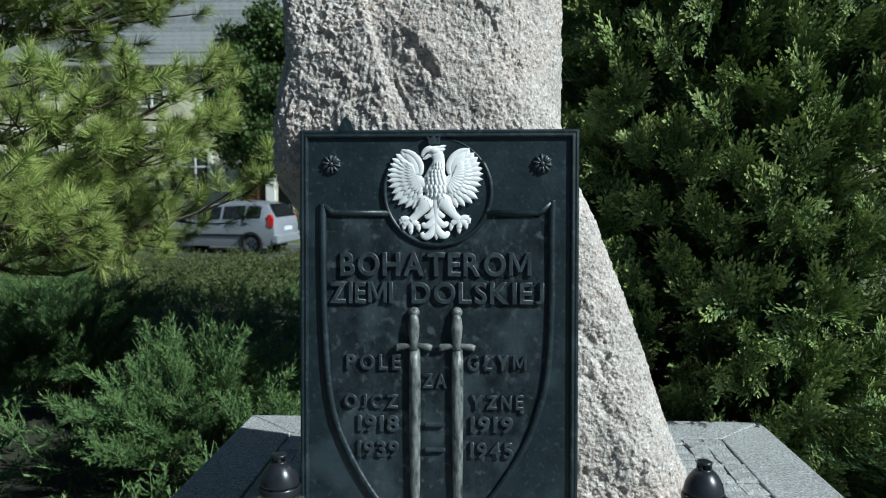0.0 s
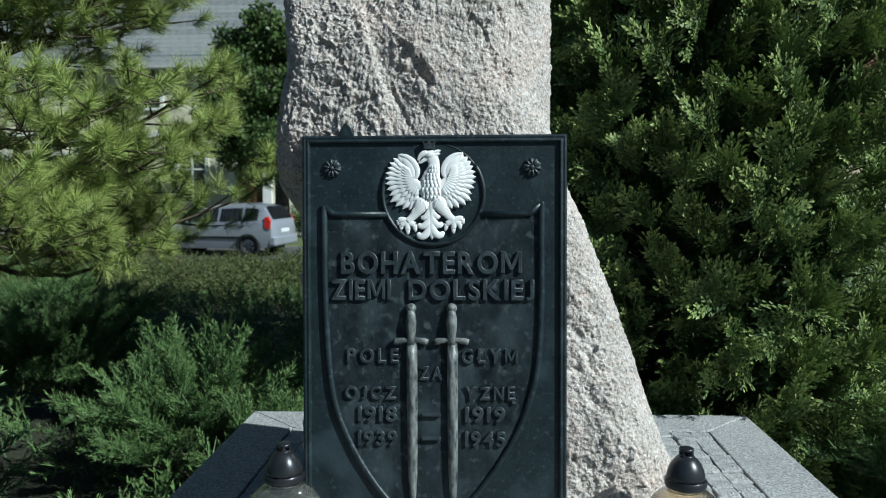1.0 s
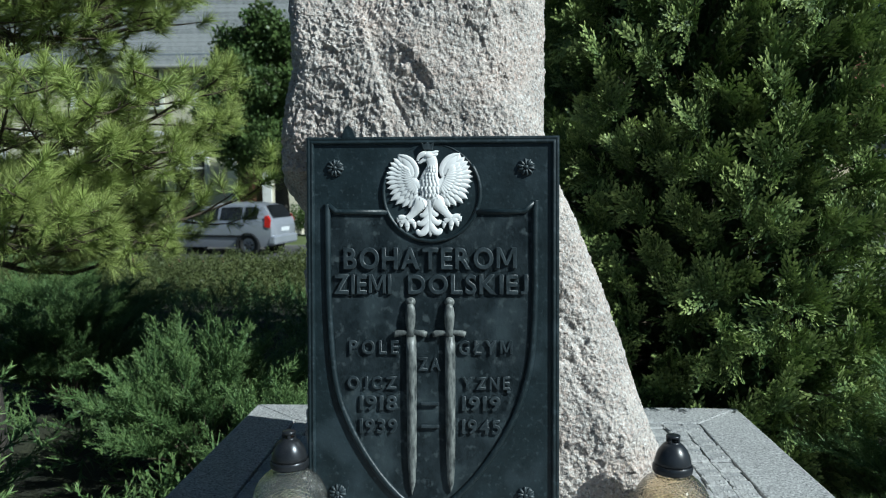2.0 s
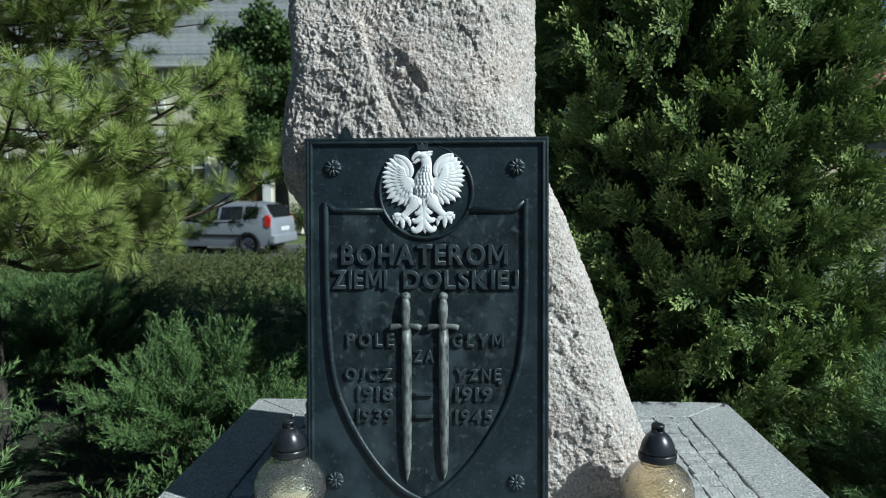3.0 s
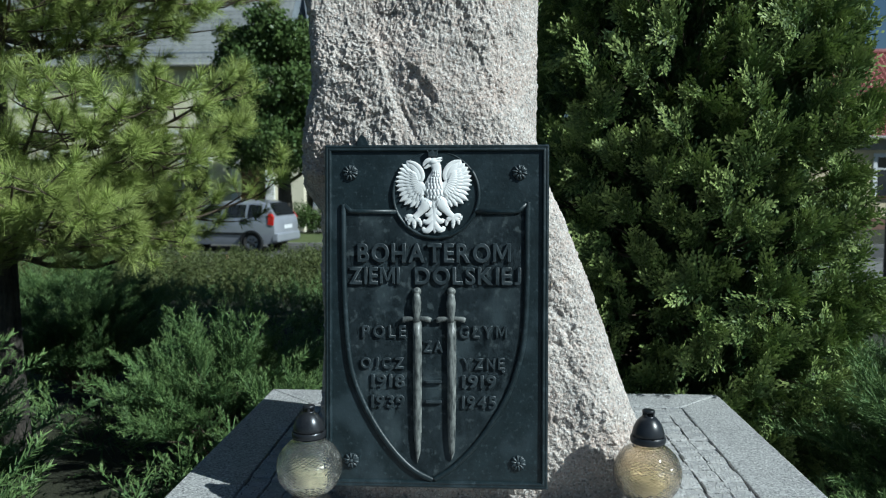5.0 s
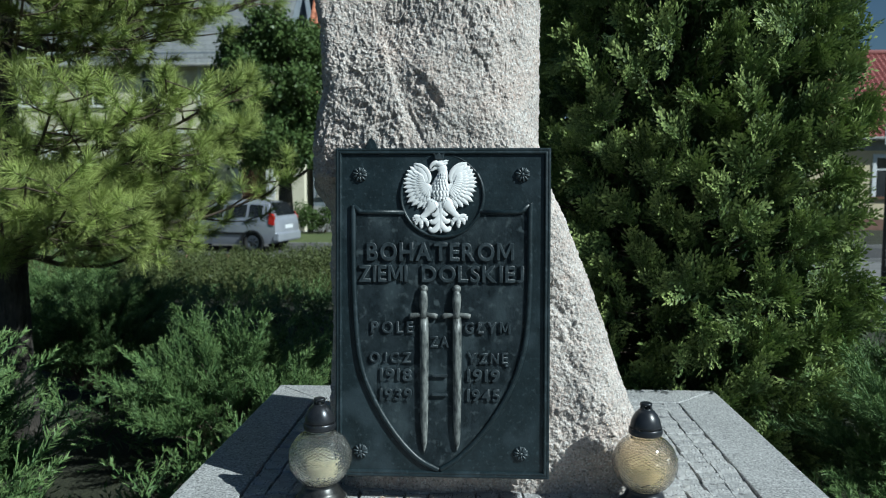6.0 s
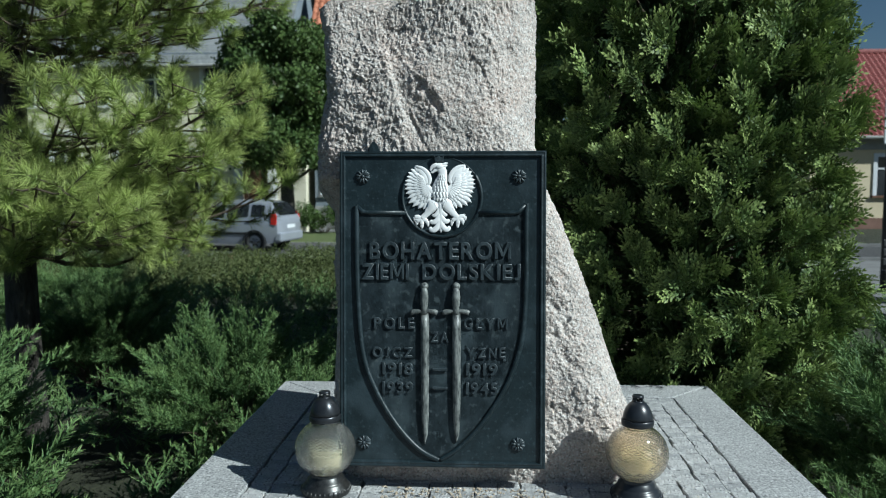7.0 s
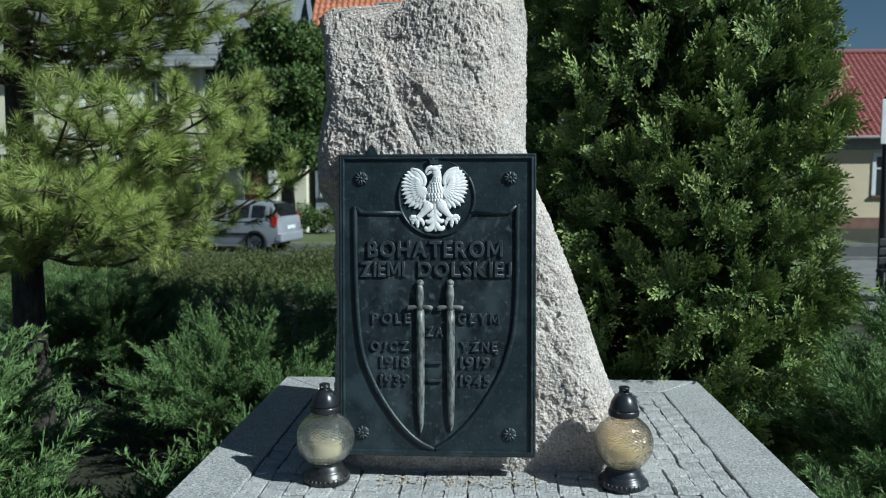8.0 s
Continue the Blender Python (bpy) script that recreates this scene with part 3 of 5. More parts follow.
def make_eagle(plaque, du, dv):
    def finish(name, bm, parent, label=""):
        # the cast relief is shallow
        bmesh.ops.scale(bm, verts=bm.verts, vec=(1, 0.52, 1))
        bmesh.ops.translate(bm, verts=bm.verts, vec=(0, 0.0050, 0))
        return part(name, bm, WHITE, parent, label, True)
    pieces = []
    def e(x, y):
        return (x / 3 - 118 + du, y / 3 * 1.01 + dv)
    tips = [(155, 104), (128, 127), (108, 152), (97, 180), (84, 210), (80, 240), (82, 270), (90, 302), (104, 335), (108, 372), (138, 396), (178, 412), (216, 416), (246, 392)]
    for flip in (False, True):
        def f(x, y):
            return e(674 - x if flip else x, y - (6 if flip else 0))
        bm = bmesh.new()
        pieces.append(("wing", bm))
        # a fringe of broad pointed feathers, then two rows of coverts that overlap it
        hub = [(214 + 52 * (i / 13) ** 1.4, 186 + 128 * i / 13) for i in range(14)]
        for row, (first, reach, wide, high) in enumerate(((0.30, 1.0, 15.5, 2.6), (0.16, 0.64, 15.0, 5.2), (-0.05, 0.36, 13.0, 8.0))):
            for i, (t, c) in enumerate(zip(tips, hub)):
                if row and i in (0, 13):
                    continue
                if row:
                    nx = tips[min(i + 1, 13)]
                    t = (t[0] * 0.55 + nx[0] * 0.45, t[1] * 0.55 + nx[1] * 0.45) if row % 2 else t
                root = (c[0] + (t[0] - c[0]) * first, c[1] + (t[1] - c[1]) * first)
                end = (c[0] + (t[0] - c[0]) * reach, c[1] + (t[1] - c[1]) * reach)
                feather = bmesh.new()
                petal(feather, f(*root), f(*end), wide * (1.05 if 8 < i < 13 else 0.95), high + 2.6, high, 1.2 if flip else -1.2)
                pieces.append(("feather", feather))
        # smooth curled shoulder edge from the wing tip round to the breast
        limb(bm, [f(*p) for p in ((156, 108), (186, 114), (216, 128), (242, 152), (259, 182), (264, 212), (256, 236), (240, 244))], [1.2, 3.2, 4.6, 5.4, 5.4, 4.6, 3.6, 1.6], [4, 6, 7, 7.5, 7.5, 7, 6.5, 6], 16)
        limb(bm, [f(*p) for p in ((160, 116), (194, 140), (218, 166), (234, 202), (238, 240))], [3, 8, 10, 10, 7], [0, 3, 4, 4, 4], 14)
        limb(bm, [f(*p) for p in ((232, 226), (250, 262), (276, 290), (300, 310))], [5, 7.5, 9, 9], [4, 5, 6, 6], 16)
        bm = bmesh.new()
        pieces.append(("leg", bm))
        # thigh, shank and claws
        limb(bm, [f(*p) for p in ((306, 352), (292, 378), (278, 404), (258, 430), (232, 458), (205, 482))], [7, 13, 12, 9, 7, 6.5], [5, 7, 7, 6, 5, 5], 18)
        for k in range(5):
            for p, q, wide in (((300 - 9 * k, 372 + 11 * k), (316 - 14 * k, 414 + 12 * k), 7.5), ((286 - 9 * k, 362 + 11 * k), (282 - 14 * k, 396 + 12 * k), 7.0)):
                feather = bmesh.new()
                petal(feather, f(*p), f(*q), wide, 14.5 - 1.2 * k, 11 - k)
                pieces.append(("feather", feather))
        for p1, p2, t in (((178, 470), (158, 474), (149, 500)), ((186, 492), (172, 500), (166, 530)), ((206, 505), (208, 524), (205, 554)), ((228, 490), (246, 500), (252, 540))):
            toe = bmesh.new()
            pieces.append(("claw", toe))
            limb(toe, [f(205, 482), f(*p1), f(*p2)], [6, 5.2, 5.0], [5, 5, 4])
            limb(toe, [f(*p2), f((p2[0] * 0.45 + t[0] * 0.55) + 2, p2[1] * 0.4 + t[1] * 0.6), f(*t)], [4.6, 3.4, 0.8], [4, 3, 1])
        bm = bmesh.new()
        pieces.append(("tail_feathers", bm))
        # curled tail feathers
        for c, r in ((((337, 395), (326, 432), (308, 455), (294, 460), (288, 450)), 5.2), (((337, 440), (322, 482), (300, 505), (280, 506), (272, 492)), 6.0), (((337, 485), (322, 535), (298, 562), (276, 560), (266, 543)), 6.8)):
            limb(bm, [f(*p) for p in c], [r * 0.7, r, r, r * 0.85, r * 0.5], [5, 5, 5, 4, 3])
    bm = bmesh.new()
    # breast, neck and head
    dome(bm, *e(340, 292), 23, 29, 19)
    limb(bm, [e(*p) for p in ((338, 262), (344, 225), (354, 190), (357, 160), (348, 132), (338, 116))], [20, 16, 12, 10.5, 11, 9.5], [5, 6, 7, 7, 7, 7], 18)
    dome(bm, *e(337, 112), 14, 9.5, 16)
    for r in range(9):
        n = 4 if r < 4 else 5
        for k in range(n):
            y = 172 + 20 * r
            x = np.interp(y, [170, 230, 300, 340], [355, 344, 338, 340]) + (k - (n - 1) / 2 + 0.3 * (r % 2)) * np.interp(y, [170, 230, 300, 340], [11, 17, 22, 18])
            h = np.interp(y, [170, 230, 300, 340], [20.0, 21.5, 22.0, 18.0]) - 2.0 * (abs(k - (n - 1) / 2) ** 1.5)
            petal(bm, e(x, y), e(x + 2.0 * (k - (n - 1) / 2), y + 26), 7.0, h, h - 1.6)
    for p, q in (((352, 98), (398, 86)), ((358, 112), (394, 103)), ((366, 140), (388, 142)), ((368, 165), (386, 172))):
        petal(bm, e(*p), e(*q), 6.5, 12, 8)
    limb(bm, [e(*p) for p in ((318, 104), (298, 106), (280, 118), (271, 136), (276, 142))], [6.5, 5.5, 4.2, 2.6, 0.8], [9, 9, 8, 7, 6])
    limb(bm, [e(*p) for p in ((322, 132), (300, 140), (284, 152), (270, 152))], [5.0, 3.6, 2.8, 1.0], [7, 7, 6, 5])
    limb(bm, [e(345, y) for y in (345, 400, 460, 520, 560, 582)], [7, 6, 5.5, 6, 4.5, 0.8], [6, 6, 5, 5, 4, 2])
    eagle = finish("eagle_emblem", bm, plaque, "white-painted raised eagle with spread wings")
    for name, bm in pieces:
        finish(name, bm, eagle)
    bm = bmesh.new()
    cu, cv = e(328, 80)
    prism(bm, [(q.x, q.z) for q in (P(cu - 9, cv), P(cu + 10, cv), P(cu + 12.5, cv - 15), P(cu + 6, cv - 9), P(cu + 0.5, cv - 16), P(cu - 5, cv - 9), P(cu - 11.5, cv - 15))], 1, -0.002, 0.009)
    bmesh.ops.bevel(bm, geom=list(bm.edges), offset=0.001, segments=1, affect="EDGES")
    part("crown", bm, IRON_WORN, plaque, "small dark crown over the eagle's head")


def make_plaque():
    pl = thing("memorial_plaque", "dark blue-grey cast iron memorial plaque with raised shield, swords and lettering", "plaque", PLAQUE_M)
    W, Hh = 248.5, 764.0
    part("plate", boxed(P(-W + 3, Hh - 3, -36), P(W - 3, 3, -10), 0.002), IRON, pl)
    for a, b in (((-W, 0), (W, 0)), ((-W, Hh), (W, Hh)), ((-W, 0), (-W, Hh)), ((W, 0), (W, Hh))):
        bm = bmesh.new()
        flat = a[1] == b[1]
        s = 1 if (a[1] == 0 if flat else a[0] < 0) else -1
        # moulded bar: outer flat, round bead, inner step
        prof = [(0, -40), (0, -7), (1.5, -5), (4, -4.2), (7, -5), (8.5, -4.4), (11, -3.6), (13, -4.4), (14.5, -7), (15.5, -11), (15.5, -36)]
        rows = []
        for end in (a, b):
            row = []
            for off, w in prof:
                t = off * (1 if end is a else -1)
                row.append(bm.verts.new(P(end[0] + t, end[1] + s * off, w) if flat else P(end[0] + s * off, end[1] + t, w)))
            rows.append(row)
        for i in range(len(prof)):
            bm.faces.new((rows[0][i - 1], rows[0][i], rows[1][i], rows[1][i - 1]))
        bm.faces.new(rows[0])
        bm.faces.new(rows[1])
        part("frame_bar", bm, IRON, pl)
    for u, v in ((-192, 61), (184, 61), (-190, 706), (183, 706)):
        bm = bmesh.new()
        dome(bm, u, v, 16.5, 16.5, 4, -10)
        boss = part("rosette", bm, IRON_WORN, pl, "round cast flower boss", True)
        for k in range(10):
            bm = bmesh.new()
            a = 2 * math.pi * k / 10 + 0.2
            dome(bm, u + 10 * math.cos(a), v + 10 * math.sin(a), 8, 3.6, 5.5, -8.5, math.degrees(a))
            part("petal", bm, IRON_WORN, boss, smooth=True)
        bm = bmesh.new()
        dome(bm, u, v, 4.5, 4.5, 4, -5)
        part("bud", bm, IRON_WORN, boss, smooth=True)
    # medallion
    cu, cv, r = -1, 110, 95
    bm = bmesh.new()
    tube(bm, [P(cu + r * math.cos(a), cv + r * math.sin(a), -8) for a in np.linspace(-0.6, math.pi + 0.6, 60)], [0.0042] * 60, 8)
    tube(bm, [P(cu + r * math.cos(a), cv + r * math.sin(a), -9.5) for a in np.linspace(math.pi + 0.6, 2 * math.pi - 0.6, 40)], [0.002] * 40, 6)
    part("medallion_rim", bm, IRON, pl, "raised ring round the eagle", True)
    bm = bmesh.new()
    rings = []
    for q, w in ((1.0, -11), (0.99, -8.5), (0.5, -8.2), (0.02, -8)):
        rings.append([bm.verts.new(P(cu + r * q * math.cos(2 * math.pi * k / 64), cv + r * q * math.sin(2 * math.pi * k / 64), w)) for k in range(64)])
    for p, q in zip(rings, rings[1:]):
        for k in range(64):
            bm.faces.new((p[k - 1], p[k], q[k], q[k - 1]))
    bm.faces.new(rings[-1])
    part("medallion", bm, IRON, pl)
    # shield outline
    def smooth_line(c, n=60):
        c = np.array(c, float)
        for _ in range(3):
            c = np.vstack((c[:1], np.stack((0.75 * c[:-1] + 0.25 * c[1:], 0.25 * c[:-1] + 0.75 * c[1:]), axis=1).reshape(-1, 2), c[-1:]))
        return [tuple(q) for q in c]
    sides = ([(-208, 132), (-208, 180), (-207, 304), (-201, 427), (-191, 502), (-174, 552), (-144, 614), (-101, 677), (-53, 726), (-8, 747)],
             [(202, 126), (201, 180), (202, 302), (197, 424), (184, 487), (163, 549), (129, 611), (84, 674), (33, 724), (-3, 745)])
    left, right = (smooth_line(c) for c in sides)
    bm = bmesh.new()
    a = [(u, v) for u, v in left if v > 148]
    b = [(u, v) for u, v in right if v > 148]
    strip = []
    for v in np.linspace(149, 738, 60):
        lu, ru = np.interp(v, [q[1] for q in a], [q[0] for q in a]), np.interp(v, [q[1] for q in b], [q[0] for q in b])
        strip.append([bm.verts.new(P(lu + (ru - lu) * k / 8, v, -9.4)) for k in range(9)])
    for p, q in zip(strip, strip[1:]):
        for k in range(8):
            bm.faces.new((p[k], p[k + 1], q[k + 1], q[k]))
    bmesh.ops.solidify(bm, geom=list(bm.faces), thickness=0.0004)
    part("shield_field", bm, PATINA, pl, "worn grey field of the shield")
    for c in sides:
        bm = bmesh.new()
        rib(bm, smooth_line(c), 6.5, -8)
        part("shield_rib", bm, IRON, pl, "raised edge of the shield", True)
    for c in ([(-208, 132), (-188, 148), (-88, 148)], [(202, 127), (178, 148), (86, 148)]):
        bm = bmesh.new()
        rib(bm, [c[0], (c[1][0] * 0.85 + c[0][0] * 0.15, c[1][1] - 1), (c[1][0] * 0.85 + c[2][0] * 0.15, c[1][1]), c[2]], 5.6, -8)
        part("shield_rib", bm, IRON, pl, "raised edge of the shield", True)
    # swords
    for u, tip in ((-42, 708), (34.5, 702)):
        bm = bmesh.new()
        rows = []
        for v, hw, w in ((390, 10.5, 1), (430, 10.5, 2), (560, 10.0, 2), (640, 9.0, 1), (685, 6.5, -2), (tip, 0.6, -7)):
            rows.append([bm.verts.new(P(u + o * hw + (v - 390) * 0.004, v, z)) for o, z in ((-1, -11), (-0.9, w - 4), (0, w + 2), (0.9, w - 4), (1, -11))])
        for p, q in zip(rows, rows[1:]):
            for k in range(4):
                bm.faces.new((p[k], p[k + 1], q[k + 1], q[k]))
        bm.faces.new(rows[0])
        sw = part("sword", bm, SWORD, pl, "raised upright sword with worn bronze-grey blade", True)
        bm = bmesh.new()
        tube(bm, [P(u - 1, v, -3) for v in (328, 336, 350, 366, 380, 392)], [0.006, 0.0085, 0.0105, 0.0095, 0.0075, 0.008], 14, 0.85)
        part("grip", bm, SWORD, sw, smooth=True)
        bm = bmesh.new()
        dome(bm, u - 1, 325, 10, 9.5, 11, -8)
        part("pommel", bm, SWORD, sw, smooth=True)
        bm = bmesh.new()
        tube(bm, [P(u + d, 386 + h, -4) for d, h in ((-34, 3), (-27, 1), (-12, -1), (0, -2), (12, -1), (25, 1), (31, 3))], [0.0055, 0.0065, 0.005, 0.006, 0.005, 0.0065, 0.0055], 12, 0.85)
        part("crossguard", bm, SWORD, sw, smooth=True)
    for text, u0, u1, v0, v1, gap, h in (
            ("BOHATEROM", -176, 165, 218, 261, 0.10, 7), ("ZIEMI", -196, -81, 271, 310, 0.10, 7), ("DOLSKIEJ", -48, 188, 271, 310, 0.10, 7),
            ("POLE", -165, -67, 401, 429, 0.24, 6), ("GŁYM", 52, 157, 401, 429, 0.24, 6), ("ZA", -29, 16, 435, 461, 0.16, 5),
            ("OJCZ", -169, -71, 473, 498, 0.24, 6), ("YZNĘ", 58, 154, 473, 498, 0.24, 6),
            ("1918", -145, -70, 511, 540, 0.12, 6), ("1919", 58, 134, 511, 540, 0.12, 6), ("1939", -145, -70, 557, 586, 0.12, 6), ("1945", 58, 134, 557, 586, 0.12, 6)):
        inscribe(pl, text, u0, u1, v0, v1, gap, h, IRON_WORN)
    for v in (526, 571):
        part("dash", boxed(P(-23, v + 3, -11), P(13, v - 3, -2), 0.0012), IRON_WORN, pl)
    # solid dark wedge that stands in for a shadowed hollow in the stone
    bm = prism(bmesh.new(), [(q.x, q.z) for q in (P(-178, 2), P(-150, 2), P(-157, -15), P(-165, -24), P(-171, -20))], 1, 0.004, 0.030)
    part("shadow_wedge", bm, IRON, pl, "dark wedge in place of a shadowed hollow of the stone over the top edge")
    make_eagle(pl, 0, 0)
    return pl


make_plaque()


def scatter_chips():
    """Sandy crumbs fallen from the stone along the foot of the plaque."""
    r = np.random.default_rng(5)
    bm = bmesh.new()
    for _ in range(240):
        size = r.uniform(0.001, 0.0034)
        m = pose(r.uniform(-0.20, 0.21), r.uniform(-0.075, -0.005), TOP + 0.0004, r.uniform(-25, 25), r.uniform(-25, 25), r.uniform(0, 360))
        bmesh.ops.create_icosphere(bm, subdivisions=1, radius=size, matrix=m @ Matrix.Diagonal((1.3, 1.0, 0.7, 1)))
    tagged(part("stone_chips", bm, CRUMB), "sandy stone crumbs on the setts below the plaque", "stone chips", kind="stuff")


scatter_chips()


# ---- grave lanterns ----
def bead(bm, r, z, size, n, c):
    for k in range(n):
        a = 2 * math.pi * k / n
        bmesh.ops.create_uvsphere(bm, u_segments=8, v_segments=6, radius=size, matrix=Matrix.Translation((c[0] + r * math.cos(a), c[1] + r * math.sin(a), z)) @ Matrix.Diagonal((1, 1, 1.5, 1)))


def make_lantern(x, y, label, glass_mat, cap_mat, base_mat, turn, wax_h, size):
    ob = thing("grave_lantern", label, "grave lantern", pose(x, y, TOP + 0.001, 0, 0, turn) @ Matrix.Diagonal((0.95, 0.95, size, 1)), "lanterns before the plaque")
    bm = bmesh.new()
    rings = lathe(bm, [(0.0, 0.0), (0.061, 0.0), (0.063, 0.003), (0.0632, 0.012), (0.060, 0.018), (0.0555, 0.021), (0.055, 0.026), (0.050, 0.030), (0.047, 0.034), (0.0465, 0.040), (0.041, 0.046), (0.0395, 0.051), (0.041, 0.055), (0.036, 0.056), (0.0, 0.0555)], 56)
    base = part("base", bm, base_mat, ob, smooth=True)
    bm = bmesh.new()
    bead(bm, 0.0606, 0.0110, 0.0046, 32, (0, 0))
    part("beading", bm, base_mat, base, smooth=True)
    bm = bmesh.new()
    c, r = 0.1205, 0.0765
    a0, a1 = math.asin((0.057 - c) / r), math.asin((0.189 - c) / r)
    n = 40
    shell = [(r * math.cos(a), c + r * math.sin(a)) for a in np.linspace(a0, a1, n)]
    shell += [(0.0345, 0.192), (0.0345, 0.203), (0.0315, 0.203), (0.0315, 0.191)]
    shell += [((r - 0.0036) * math.cos(a), c + (r - 0.0036) * math.sin(a)) for a in np.linspace(a1 - 0.04, a0 + 0.02, 20)]
    seg = 66
    def facet(row, a):
        # pressed lozenges over the outside of the ball
        k = round(a / (2 * math.pi) * seg)
        return 0.0 if row < 2 or row > n - 3 else (0.0008 if (row + k) % 2 else -0.0004) + 0.0011 * noise.noise((row * 3.3, k * 2.7, 1.5))
    lathe(bm, shell + [shell[0]], seg, ripple=facet)
    bmesh.ops.remove_doubles(bm, verts=bm.verts, dist=1e-5)
    for face in [q for q in bm.faces if len(q.verts) == 4]:
        v = list(face.verts)
        high = [math.hypot(q.co.x, q.co.y) for q in v]
        a = 0 if high[0] + high[2] > high[1] + high[3] else 1
        bmesh.utils.face_split(face, v[a], v[a + 2])
    part("glass_ball", bm, glass_mat, ob, "patterned pressed-glass ball")
    bm = bmesh.new()
    lathe(bm, [(0.0, 0.0585), (0.036, 0.0590), (0.042, 0.066), (0.044, 0.075), (0.044, 0.0585 + wax_h * 0.85), (0.042, 0.0585 + wax_h), (0.037, 0.056 + wax_h), (0.0, 0.052 + wax_h)], 32)
    part("candle", bm, WAX, ob, "yellowish wax candle insert", True)
    bm = bmesh.new()
    lathe(bm, [(0.0350, 0.197), (0.0390, 0.196), (0.0400, 0.199), (0.0400, 0.209), (0.0382, 0.212)], 48)
    lathe(bm, [(0.0345, 0.212), (0.0370, 0.212), (0.0362, 0.220), (0.0334, 0.232), (0.0286, 0.243), (0.0216, 0.2525), (0.0145, 0.2590), (0.0, 0.261)], 48)
    cap = part("cap", bm, cap_mat, ob, "domed dark cap", True)
    bm = bmesh.new()
    for k in range(9):
        a = 2 * math.pi * k / 9
        box(bm, (0.0340, -0.0075, 0.2085), (0.0375, 0.0075, 0.2135), 0, Matrix.Rotation(a, 4, "Z"))
    part("vent_bridge", bm, cap_mat, cap)
    bm = bmesh.new()
    lathe(bm, [(0.010, 0.256), (0.0145, 0.257), (0.0145, 0.2605), (0.0105, 0.261)], 24)
    for k in range(4):
        box(bm, (0.0095, -0.0032, 0.260), (0.0138, 0.0032, 0.270), 0.0005, Matrix.Rotation(2 * math.pi * k / 4 + 0.5, 4, "Z"))
    lathe(bm, [(0.0080, 0.2695), (0.0143, 0.2695), (0.0143, 0.274), (0.0115, 0.2755), (0.0, 0.2760)], 24)
    part("chimney", bm, cap_mat, cap, "small vented top knob", True)
    return ob


make_lantern(0.412, -0.045, "amber pressed-glass grave lantern with black plastic cap and base", GLASS_AMBER, CAP_BLACK, CAP_BLACK, 20, 0.055, 0.905)
make_lantern(-0.335, -0.044, "clear pressed-glass grave lantern with grey tin cap and tarnished base", GLASS_CLEAR, CAP_GREY, TIN, 75, 0.058, 0.905)


# ---- shrubs and trees ----
def thuja_fan(seed, pairs=6, n=4):
    """A flat scaly spray, one unit long: a stem with alternate side shoots that bear short lobes."""
    r = np.random.default_rng(seed)
    out = []
    for i in range(pairs):
        s = 0.06 + 0.86 * i / (pairs - 1)
        for side in (-1, 1):
            a = side * (0.72 - 0.42 * s + r.normal(0, 0.07))
            d = np.array((math.sin(a), math.cos(a), r.normal(0, 0.16)))
            ln = (0.40 * math.sin(min(s + 0.25, 1.0) * 2.5) + 0.06) * r.uniform(0.8, 1.2)
            p0 = np.array((0.03 * math.sin(4 * s), s * 0.82, -0.12 * s * s))
            for k in range(n):
                q = k / n
                p = p0 + d * ln * q
                b = a + (0.36 if k % 2 else -0.34) * (0.0 if k == n - 1 else 1.0)
                e = np.array((math.sin(b), math.cos(b), r.normal(0, 0.18)))
                sd = np.array((e[1], -e[0], r.normal(0, 0.35)))
                tone_shift = max(0.0, s - 0.35) * 0.95 + 0.32 * q * s
                out.append(blade(p, e, sd, (0.165 if n > 1 else 0.26) * r.uniform(0.75, 1.25), 0.066 if n > 1 else 0.11, tone_shift * 0.4, min(1, tone_shift + 0.18), 0.58))
    out.append(blade(np.array((0, 0, 0.0)), np.array((0, 1.0, -0.05)), np.array((1.0, 0, 0)), 0.9, 0.035, 0, 0.1))
    return gather(out)


def juniper_spray(seed, shoots=15, scales=4, slim=1.0):
    """A pointed plume, one unit long: a nodding stem with ever shorter side shoots, each clad in scaly twiglets."""
    r = np.random.default_rng(seed)
    out = []
    def on(s):
        return np.array((0.05 * math.sin(3 * s + seed), s, 0.10 * s - 0.16 * s * s))
    for i in range(shoots):
        s = 0.04 + 0.90 * i / (shoots - 1)
        roll = (0.0 if i % 2 else math.pi) + r.normal(0, 0.75)
        out_dir = np.array((math.cos(roll), 0.0, math.sin(roll)))
        d = unit(out_dir * r.uniform(0.45, 0.75) + np.array((0, 1.0, 0.12)))
        ln = (0.42 * (1.0 - s) ** 0.8 + 0.09) * r.uniform(0.7, 1.25)
        p0 = on(s)
        side = unit(np.cross(d, r.normal(size=3)))
        up = np.cross(d, side)
        out.append(spike(p0, d, side, ln * 1.1, 0.022 * slim, 0.1 * s, 0.5 + 0.4 * s))
        for k in range(scales):
            q = (k + 0.2) / scales
            roll2 = r.uniform(0, 2 * math.pi)
            lean = (side * math.cos(roll2) + up * math.sin(roll2)) * r.uniform(0.35, 0.8)
            for g in (unit(d + lean), unit(d - lean)):
                out.append(spike(p0 + d * ln * q, g, unit(np.cross(g, r.normal(size=3))), r.uniform(0.08, 0.135) * (1.15 - 0.45 * q), 0.0205 * slim, 0.25 * s, min(1, 0.08 + 0.75 * s * (0.4 + 0.6 * q) + 0.15 * r.random())))
    out.append(spike(on(0), unit(on(1) - on(0)), np.array((1.0, 0, 0)), 1.05, 0.03, 0.0, 0.8))
    return gather(out)


